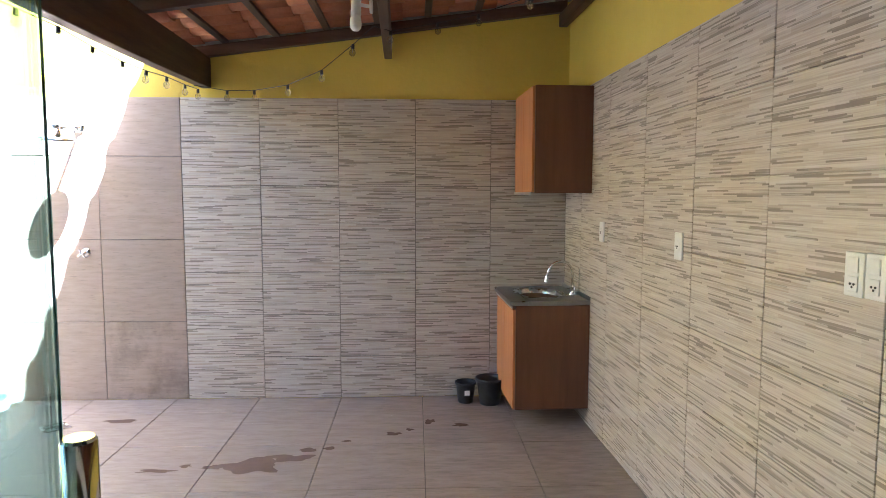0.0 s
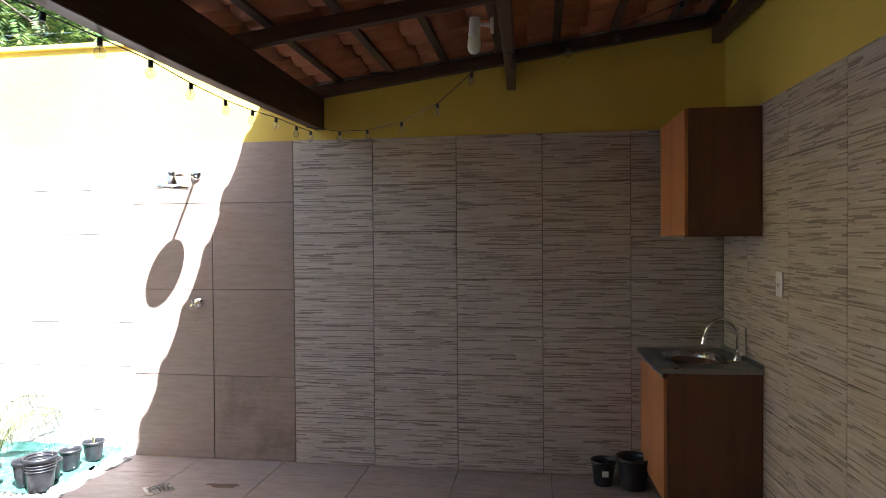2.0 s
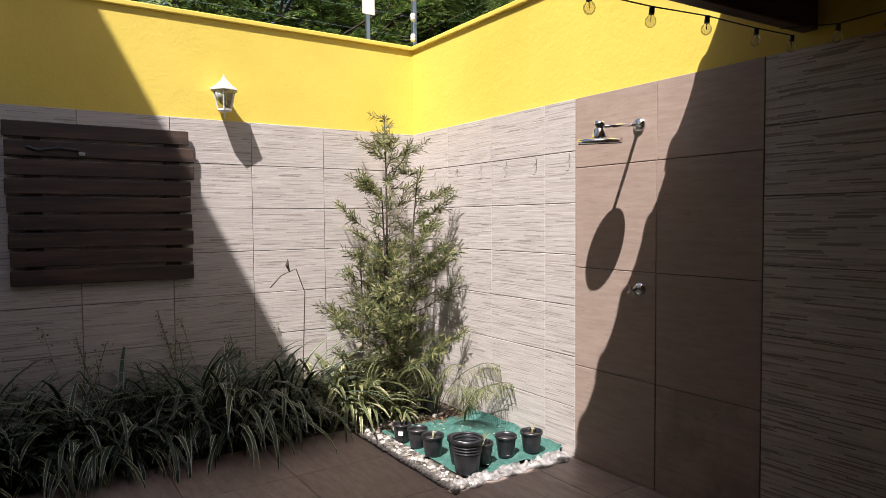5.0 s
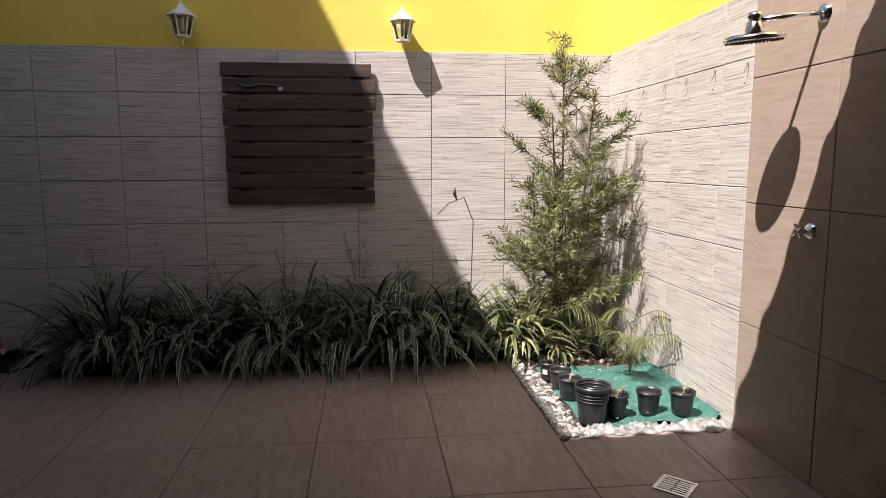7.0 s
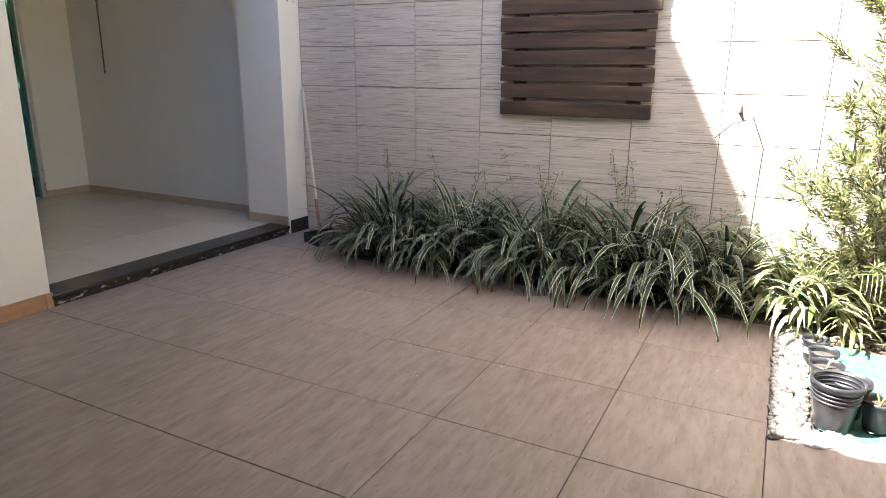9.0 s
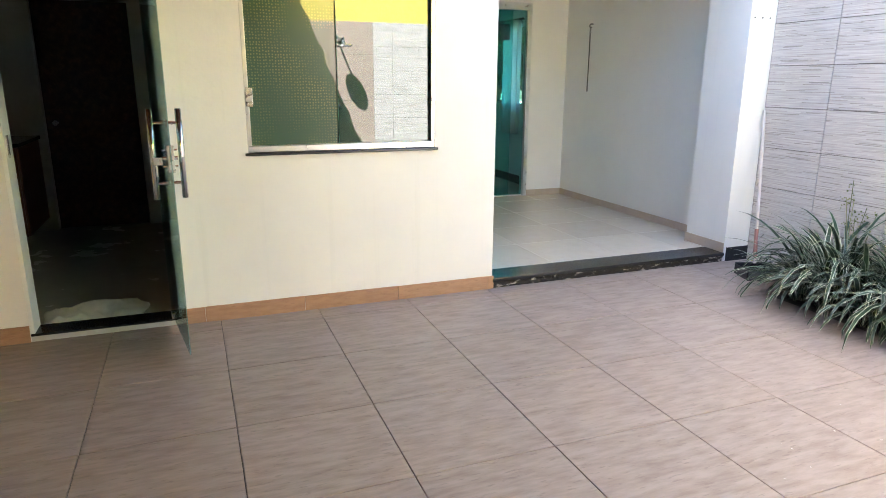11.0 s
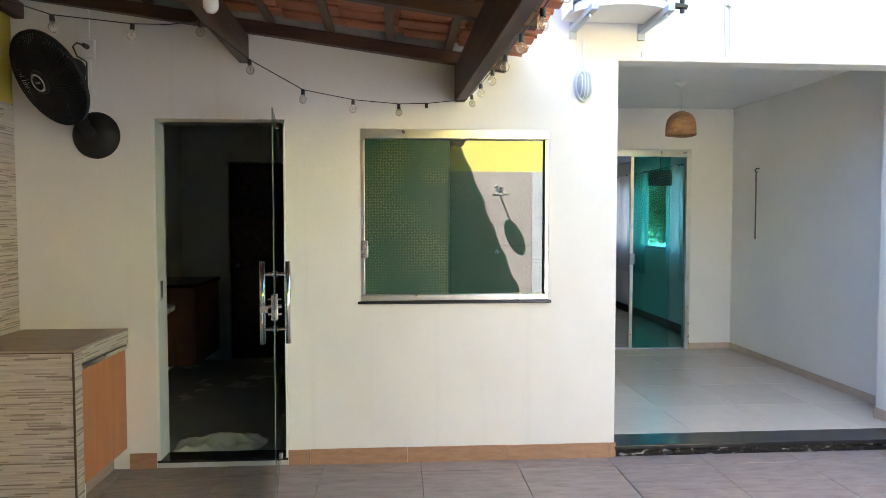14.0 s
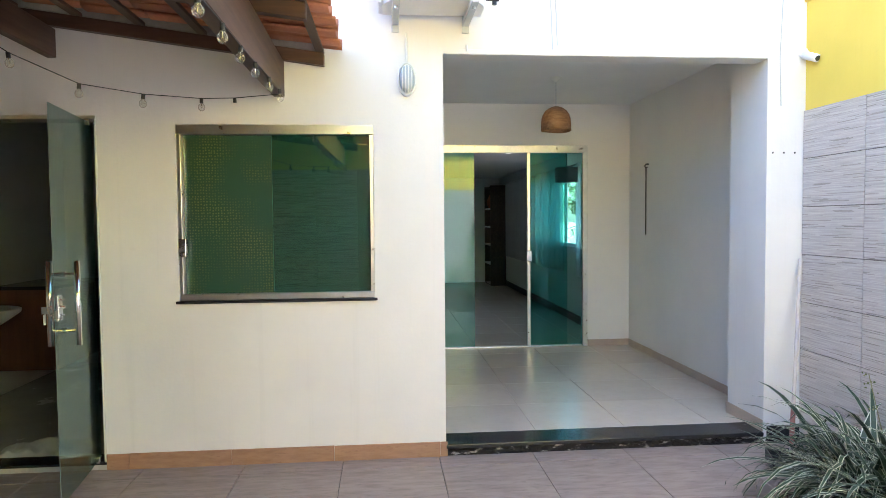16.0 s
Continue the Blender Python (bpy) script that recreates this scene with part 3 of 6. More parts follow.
NZ = [ROW * k for k in range(8)]
MN = pose(0, NORTH, 0)
wall_tiles(wall_north, MN, [-1.612, -1.063, -0.508, 0.041, 0.585, 1.135], NZ, STRIP)
wall_tiles(wall_north, MN, [WEST + 0.004, -4.15, -3.602, -3.052, -2.785], NZ, PALE_STRIP)
wall_tiles(wall_north, MN, [-2.785, -2.195], [0, 0.574, 1.166, 1.757, TILE_TOP], BROWN_TILE)
wall_tiles(wall_north, MN, [-2.195, -1.612], [0.574, 1.166, 1.757, TILE_TOP], BROWN_TILE)
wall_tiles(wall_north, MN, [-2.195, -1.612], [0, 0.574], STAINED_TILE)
MW = pose(WEST, 0, 0, 0, 0, 90)
wall_tiles(wall_west, MW, [0.495, 1.045, 1.598, 2.150, 2.702, 3.254, 3.806, 4.363, 4.915, NORTH - 0.004], NZ, PALE_STRIP)
ME = pose(0, 0, 0, 0, 0, -90)
EZ = [(TILE_TOP + 0.016) / 7 * k for k in range(8)]
wall_tiles(wall_east, ME, [-4.672, -4.262, -3.718, -3.172, -2.63, -2.087, -1.545, -1.0, -0.455, -0.003], EZ, STRIP, 0.008, 0.003)

# ---- lean-to roof ----
SLOPE = 0.135


def roof_z(x):
    """Underside of the rafters."""
    return 2.445 + SLOPE * (x + 1.35)


roof = thing("roof", "lean-to roof of clay tiles on dark timber", "roof", kind="structure")


def beam_y(name, xa, xb, width, z0, z1, ya=SOUTH, yb=NORTH, mat=DARK_WOOD_Y):
    """A beam from the house (xa) to the far wall (xb)."""
    bm = bmesh.new()
    box(bm, -width / 2, width / 2, 0, yb - ya, z0, z1, 0.006)
    for v in bm.verts:
        v.co = Vector((v.co.x + xa + (xb - xa) * v.co.y / (yb - ya), ya + v.co.y, v.co.z))
    return part(name, bm, mat, roof)


bm = bmesh.new()
rings = []
for i in range(25):
    f = i / 24
    x, y = -1.345 - 0.080 * f, SOUTH + (NORTH - SOUTH) * f
    z0 = 2.232 - 0.048 * math.sin(math.pi * f)
    rings.append([bm.verts.new(c) for c in ((x - 0.0325, y, z0 + 0.004), (x - 0.0285, y, z0), (x + 0.0285, y, z0), (x + 0.0325, y, z0 + 0.004), (x + 0.0325, y, 2.44), (x - 0.0325, y, 2.44))])
for ra, rb in zip(rings, rings[1:]):
    for j in range(6):
        bm.faces.new((ra[j], ra[(j + 1) % 6], rb[(j + 1) % 6], rb[j]))
bm.faces.new(rings[0][::-1])
bm.faces.new(rings[-1])
part("beam", bm, DARK_WOOD_Y, roof, "dark outer beam sagging in its middle")
beam_y("beam", -0.05, -0.150, 0.055, 2.445, 2.612)
beam_y("wall_plate", 1.235, 1.095, 0.06, 2.68, 2.77)
RA = math.atan(SLOPE)
for y in (0.525, 1.42, 2.29, 3.13, 4.02, 5.13):
    bm = bmesh.new()
    box(bm, -1.62, 1.24 - y * 0.031 + 0.03, -0.028, 0.028, 0.0, 0.075, 0.005)
    for v in bm.verts:
        v.co = Vector((v.co.x, y + v.co.y, roof_z(v.co.x) + v.co.z))
    part("rafter", bm, DARK_WOOD_X, roof)
for x in (-1.595, -1.27, -0.92, -0.57, -0.22, 0.13, 0.48, 0.83, 1.05):
    bm = bmesh.new()
    z = roof_z(x) + 0.075
    box(bm, x - 0.024, x + 0.024, SOUTH + 0.003, NORTH - 0.003, z, z + 0.022, 0.003)
    part("batten", bm, DARK_WOOD_Y, roof)


def clay_tile_mesh():
    """Clay tile: a raised roll beside a shallow pan, with thickness; length along x, width along y."""
    bm = bmesh.new()
    prof = []
    for i in range(13):
        u = i / 12
        if u < 0.42:
            h = 0.040 * math.sin(math.pi * u / 0.42)
        else:
            h = -0.012 * math.sin(math.pi * (u - 0.42) / 0.58)
        prof.append((u * 0.212, h))
    L = 0.40
    grid = []
    for x, lift in ((0, 0.0), (L, 0.0)):
        for t in (0.0, 0.013):
            grid.append([bm.verts.new((x, y, h + t)) for y, h in prof])
    lo0, hi0, lo1, hi1 = grid
    for j in range(12):
        bm.faces.new((lo0[j], lo0[j + 1], lo1[j + 1], lo1[j]))
        bm.faces.new((hi0[j], hi1[j], hi1[j + 1], hi0[j + 1]))
        bm.faces.new((lo0[j], hi0[j], hi0[j + 1], lo0[j + 1]))
        bm.faces.new((lo1[j], lo1[j + 1], hi1[j + 1], hi1[j]))
    for j in (0, 12):
        bm.faces.new((lo0[j], lo1[j], hi1[j], hi0[j]))
    return finish("roof_tile", bm, CLAY, True)


for y0, y1 in ((NORTH - 0.045, NORTH + 0.012), (SOUTH - 0.002, SOUTH + 0.04)):
    bm = bmesh.new()
    box(bm, -1.60, 1.18, y0, y1, 0.078, 0.15, 0.008)
    for v in bm.verts:
        v.co.z += roof_z(v.co.x)
    part("mortar_flashing", bm, surf("mortar", (0.30, 0.28, 0.25), (0.42, 0.40, 0.36), 9, 0.9), roof)
CT = clay_tile_mesh()
random.seed(3)
for i in range(10):
    for j in range(23):
        y = SOUTH + 0.012 + j * 0.2025
        x = -1.715 - 0.016 * (y - SOUTH) + 0.335 * i
        if i == 0 and y > 3.8:
            x -= 0.035 * math.sin(math.pi * (y - 3.8) / 1.37)
        ob = part("roof_tile", CT, CLAY, roof)
        ob.matrix_basis = pose(x + random.uniform(-0.018, 0.018), y, roof_z(x) + 0.098 + 0.016 + random.uniform(-0.003, 0.003), random.uniform(-1, 1), -math.degrees(RA) + 2.2, random.uniform(-0.8, 0.8))

# lamp on the middle beam
for y, x in ((4.0, -0.155), (1.74, -0.086)):
    lamp = thing("beam_lamp", "white swivel lamp holder with a frosted bulb", "lamp", "lamps on the beam", at=pose(x - 0.028, y, 2.482) @ Matrix.Scale(0.85, 4))
    part("mount", rod(bmesh.new(), (0, 0, 0), (-0.018, 0, 0), 0.045, 0.04, 20), WHITE_PLASTIC, lamp)
    part("arm", rod(bmesh.new(), (-0.018, 0, 0), (-0.075, 0, 0.01), 0.011), WHITE_PLASTIC, lamp)
    part("socket", rod(bmesh.new(), (-0.10, 0, 0.045), (-0.105, 0, -0.055), 0.030, 0.033, 20), WHITE_PLASTIC, lamp)
    part("bulb", lathe(bmesh.new(), [(0, -0.075), (0.02, -0.072), (0.034, -0.055), (0.037, -0.03), (0.034, 0.0), (0.028, 0.02)], 20, pose(-0.106, 0, -0.075)), surf("frosted_bulb", (0.8, 0.8, 0.76), (0.86, 0.86, 0.82), 5, 0.3, 0), lamp, "frosted white bulb", True)

# ---- string lights ----
def string_light(name, pts, bulbs, label):
    """A cord through pts with a socket and clear bulb hung at each of bulbs; a False flag leaves the socket empty."""
    st = thing(name, label, "string lights", "festoon lights")
    part("cord", tube(bmesh.new(), pts, 0.0026, 6), BLACK_PLASTIC, st)
    sock = finish("socket", rod(bmesh.new(), (0, 0, 0.0), (0, 0, -0.036), 0.0125, 0.014, 12), BLACK_PLASTIC)
    gl = finish("bulb", lathe(bmesh.new(), [(0.011, -0.034), (0.014, -0.042), (0.025, -0.056), (0.0275, -0.070), (0.023, -0.086), (0.012, -0.096), (0, -0.099)], 16), BULB_GLASS, True)
    fil = finish("filament", rod(bmesh.new(), (0, 0, -0.036), (0, 0, -0.072), 0.0028, 0.0018, 6), STEEL)
    for p, lit in bulbs:
        s = part("socket", sock, BLACK_PLASTIC, st)
        s.matrix_basis = pose(*p, random.uniform(-6, 6), random.uniform(-6, 6), 0) @ Matrix.Scale(0.72, 4)
        if lit:
            g = part("bulb", gl, BULB_GLASS, s, "clear glass globe")
            part("filament", fil, STEEL, s)


def sag(a, b, drop, n=10):
    a, b = Vector(a), Vector(b)
    return [a.lerp(b, i / n) - Vector((0, 0, drop * 4 * (i / n) * (1 - i / n))) for i in range(n + 1)]


random.seed(8)
BY = [0.75, 1.117, 1.50, 1.82, 2.14, 2.465, 2.72, 2.975, 3.27, 3.567, 3.88, 4.19, 4.505, 4.83, 5.10]
BZ = [2.228, 2.215, 2.198, 2.184, 2.178, 2.168, 2.172, 2.176, 2.182, 2.166, 2.162, 2.173, 2.195, 2.202, 2.215]
bp = [(-1.383 - 0.0171 * (y - SOUTH), y, z) for y, z in zip(BY, BZ)]
string_light("string_lights", bp, [(p, True) for p in bp], "black festoon cord with clear globes under the beam")
hp = [(-1.375, 0.62, 2.225), (-1.13, 0.70, 2.185), (-0.97, 0.786, 2.165), (-0.729, 0.978, 2.15), (-0.489, 1.152, 2.165), (-0.267, 1.343, 2.265), (-0.075, 1.456, 2.405)]
hp2 = [(-0.075, 1.456, 2.405), (0.03, 1.55, 2.36), (0.146, 1.642, 2.333), (0.405, 1.775, 2.324), (0.591, 2.053, 2.34), (0.90, 2.30, 2.45), (1.19, 2.52, 2.60)]
string_light("string_lights", hp + hp2[1:], [(hp[1], False)] + [(p, True) for p in hp[2:6]] + [(p, True) for p in (hp2[0], hp2[2], hp2[3], hp2[4], hp2[5])], "black festoon cord drooping across the house end")
np_ = [(-1.455, 5.0, 2.225), (-1.24, 5.02, 2.195), (-1.053, 5.0, 2.195), (-0.79, 4.80, 2.20), (-0.54, 4.60, 2.26), (-0.33, 4.45, 2.385), (-0.20, 4.35, 2.47), (-0.10, 4.30, 2.43), (0.18, 4.60, 2.555), (0.42, 4.45, 2.57), (0.68, 4.15, 2.59), (1.0, 4.0, 2.66)]
string_light("string_lights", np_, [(p, True) for i, p in enumerate(np_) if i not in (0, 6, 11)], "black festoon cord drooping along the yellow wall")

# ---- courtyard fittings ----
def shower():
    sh = thing("shower", "chrome wall shower with a round rain head", "shower", at=pose(-2.305, NORTH - 0.010, 1.955))
    part("rose", lathe(bmesh.new(), [(0.0, 0.022), (0.018, 0.022), (0.034, 0.012), (0.038, 0.0)], 24, pose(0, 0, 0, 90, 0, 0)), CHROME, sh, "", True)
    part("arm", tube(bmesh.new(), [(0, -0.01, 0), (0, -0.12, -0.010), (-0.010, -0.287, -0.035)], 0.0105, 12), CHROME, sh, "", True)
    bm = bmesh.new()
    lathe(bm, [(0.0, 0.030), (0.028, 0.030), (0.030, 0.010), (0.022, 0.004), (0.030, -0.010), (0.040, -0.045), (0.040, -0.055)], 28)
    part("swivel", bm, CHROME, sh, "", True).matrix_basis = pose(-0.010, -0.292, -0.035)
    head = part("head", lathe(bmesh.new(), [(0, 0.008), (0.045, 0.010), (0.108, 0.006), (0.116, -0.004), (0.116, -0.014), (0.110, -0.018), (0.0, -0.018)], 40), CHROME, sh, "", True)
    head.matrix_basis = pose(-0.010, -0.292, -0.097, 5, 4, 0)
    bm = bmesh.new()
    for ring in range(1, 7):
        for j in range(ring * 7):
            a = 2 * math.pi * j / (ring * 7)
            rod(bm, (ring * 0.0175 * math.cos(a), ring * 0.0175 * math.sin(a), -0.017), (ring * 0.0175 * math.cos(a), ring * 0.0175 * math.sin(a), -0.023), 0.0035, 0.0025, 6)
    part("nozzles", bm, BLACK_PLASTIC, head, "black rubber nozzles")
    va = thing("shower_valve", "chrome stop valve with a cross handle", "valve", at=pose(-2.30, NORTH - 0.009, 1.075))
    part("escutcheon", lathe(bmesh.new(), [(0, 0.02), (0.02, 0.018), (0.033, 0.008), (0.036, 0)], 24, pose(0, 0, 0, 90)), CHROME, va, "", True)
    part("stem", rod(bmesh.new(), (0, -0.015, 0), (0, -0.06, 0), 0.011), CHROME, va)
    bm = bmesh.new()
    for a in (35, 125):
        c, s = math.cos(radians(a)) * 0.034, math.sin(radians(a)) * 0.034
        rod(bm, (-c, -0.058, -s), (c, -0.058, s), 0.0065, 0.0065, 10)
    rod(bm, (0, -0.05, 0), (0, -0.072, 0), 0.013, 0.010)
    part("cross_handle", bm, CHROME, va)


shower()
for x in (-4.317, -4.012, -3.708, -3.423, -3.123, -2.824):
    hk = thing("wall_hook", "small bent wire hook on the tiles", "hook", "row of wire hooks", at=pose(x, NORTH - 0.009, 1.835))
    part("wire", tube(bmesh.new(), [(-0.012, 0, 0.01), (0, -0.006, 0.012), (0.008, -0.012, 0.0), (0.006, -0.016, -0.03), (-0.004, -0.022, -0.045), (-0.012, -0.028, -0.03)], 0.0022, 6), STEEL, hk)


def lantern(y, tilt, label):
    la = thing("wall_lantern", label, "wall lamp", "lanterns on the garden wall", at=pose(WEST - 0.009, y, 2.30, 0, 0, tilt))
    part("wall_plate", lathe(bmesh.new(), [(0, 0.02), (0.03, 0.018), (0.042, 0.0)], 20, pose(0, 0, 0.05, 0, 90, 0)), WHITE_PLASTIC, la, "", True)
    part("bracket", tube(bmesh.new(), [(0.01, 0, 0.05), (0.04, 0, 0.115), (0.09, 0, 0.145), (0.125, 0, 0.14)], 0.009, 10), WHITE_PLASTIC, la)
    m = pose(0.125, 0, 0, 0, 0, 45)
    bm = lathe(bmesh.new(), [(0, 0.165), (0.007, 0.16), (0.007, 0.14), (0.016, 0.135), (0.03, 0.12), (0.062, 0.085), (0.100, 0.062), (0.100, 0.054), (0.0, 0.054)], 6, m)
    part("cap", bm, WHITE_PLASTIC, la, "white hexagonal cap")
    for j in range(6):
        a = j * math.pi / 3 + math.pi / 4
        bm = bmesh.new()
        rod(bm, (0.125 + 0.078 * math.cos(a), 0.078 * math.sin(a), 0.055), (0.125 + 0.048 * math.cos(a), 0.048 * math.sin(a), -0.075), 0.005, 0.005, 6)
        part("cage_bar", bm, WHITE_PLASTIC, la)
    bm = bmesh.new()
    lathe(bm, [(0, -0.07), (0.052, -0.07), (0.050, -0.083), (0.02, -0.092), (0.0, -0.092)], 6, m)
    part("base_cup", bm, WHITE_PLASTIC, la)
    part("panes", lathe(bmesh.new(), [(0.073, 0.052), (0.045, -0.07)], 6, m), LAMP_GLASS, la, "clear lantern panes")
    part("bulb", lathe(bmesh.new(), [(0, -0.05), (0.016, -0.04), (0.018, -0.01), (0.012, 0.02), (0.012, 0.05)], 12, pose(0.125, 0, 0)), surf("lantern_bulb", (0.7, 0.7, 0.62), (0.8, 0.8, 0.72), 5, 0.3, 0), la, "", True)
    part("finial", rod(bmesh.new(), (0.125, 0, -0.09), (0.125, 0, -0.135), 0.007, 0.004, 8), WHITE_PLASTIC, la)


lantern(2.085, 0, "white wall lantern on the yellow render in shade")
lantern(3.60, -4, "white wall lantern catching the sun")


def slat_panel():
    sp = thing("slat_panel", "dark weathered timber slat panel hung on the tiles", "wall panel", at=pose(WEST + 0.001, 2.33, 1.07))
    for y in (0.13, 0.93):
        part("batten", boxed(0.001, 0.028, y - 0.045, y + 0.045, 0.01, 0.965, 0.004), SLAT_WOOD, sp)
    random.seed(21)
    for k in range(9):
        z = 0.002 + k * 0.1125
        a = 0.0 + 0.004 * k * -0.6 + random.uniform(-0.006, 0.006)
        b = 1.045 + random.uniform(-0.012, 0.012) + (0.03 if k in (6, 7) else 0)
        bm = boxed(0.029, 0.052, a, b, z, z + 0.094, 0.005)
        for v in bm.verts:
            v.co.z += 0.004 * math.sin(v.co.y * 5 + k)
        part("slat", bm, SLAT_WOOD, sp)
    part("strap", tube(bmesh.new(), [(0.055, 0.10, 0.845), (0.062, 0.16, 0.825), (0.060, 0.26, 0.845), (0.056, 0.38, 0.835)], 0.010, 8), BLACK_PLASTIC, sp, "black strap hung over a slat")
    part("buckle", boxed(0.054, 0.064, 0.375, 0.41, 0.80, 0.825, 0.002), STEEL, sp)
    for y, z in ((0.44, 0.245), (0.90, 0.215), (0.905, 0.265)):
        part("nail", rod(bmesh.new(), (0.05, y, z), (0.062, y, z), 0.003, 0.004, 8), STEEL, sp)


slat_panel()


def floor_drain(x, y, size, mat, label, turn):
    dr = thing("floor_drain", label, "drain", at=pose(x, y, 0.001, 0, 0, turn))
    h = size / 2
    bm = bmesh.new()
    for a in (-1, 1):
        box(bm, -h, h, a * (h - 0.008) - 0.008, a * (h - 0.008) + 0.008, 0, 0.004, 0.001)
        box(bm, a * (h - 0.008) - 0.008, a * (h - 0.008) + 0.008, -h + 0.016, h - 0.016, 0, 0.004, 0.001)
    part("rim", bm, mat, dr)
    part("pit", boxed(-h + 0.012, h - 0.012, -h + 0.012, h - 0.012, 0, 0.0012), BLACK_PLASTIC, dr)
    bm = bmesh.new()
    n = 6
    for q in range(2):
        for k in range(n):
            off = -h + 0.02 + (k + 0.5) * (size - 0.04) / n
            if q == 0:
                box(bm, -h + 0.015, -0.003, off - 0.005, off + 0.005, 0.0013, 0.0035, 0, pose(0, 0, 0))
            else:
                box(bm, 0.003, h - 0.015, off - 0.005, off + 0.005, 0.0013, 0.0035, 0, pose(0, 0, 0))
    part("grille", bm, mat, dr)


floor_drain(-2.262, 4.60, 0.15, STEEL, "square stainless floor drain in the tiles", 45)
gr = thing("floor_grate", "dark slotted cover in the floor by the counter", "drain", at=pose(1.04, 1.46, 0.0005, 0, 0, 2))
part("cover", boxed(-0.17, 0.17, -0.17, 0.17, 0.0, 0.006, 0.002), BLACK_PLASTIC, gr)
for k in range(8):
    part("bar", boxed(-0.155, 0.155, -0.15 + k * 0.04, -0.13 + k * 0.04, 0.0062, 0.010, 0.001), GRANITE, gr)


# ---- sink corner ----
def outlet(m, holes, label):
    o = thing("wall_socket", label, "socket", "sockets on the tiled wall", at=m)
    part("plate", boxed(-0.009, 0, -0.037, 0.037, -0.06, 0.06, 0.003), WHITE_PLASTIC, o)
    for z in holes:
        part("insert", boxed(-0.0125, -0.0092, -0.019, 0.019, z - 0.021, z + 0.021, 0.002), WHITE_PLASTIC, o)
    bm = bmesh.new()
    for dy in (-0.007, 0.007):
        rod(bm, (-0.0145, dy, holes[0]), (-0.0124, dy, holes[0]), 0.0034, 0.0034, 8)
    rod(bm, (-0.0140, 0, holes[0] - 0.008), (-0.0124, 0, holes[0] - 0.008), 0.0034, 0.0034, 8)
    part("socket_holes", bm, BLACK_PLASTIC, o)


def east_at(y, z, off=-0.0095):
    return EAST @ pose(off, (y - SOUTH), z)


outlet(east_at(4.29, 1.272), (0.0,), "white wall socket near the sink")
outlet(east_at(3.232, 1.272), (0.0,), "white wall socket on striped tiles")
outlet(east_at(2.141, 1.285), (-0.026, 0.026), "white socket and switch plate")
outlet(east_at(2.062, 1.287), (-0.026, 0.026), "white socket and switch plate")

XS = -0.0095


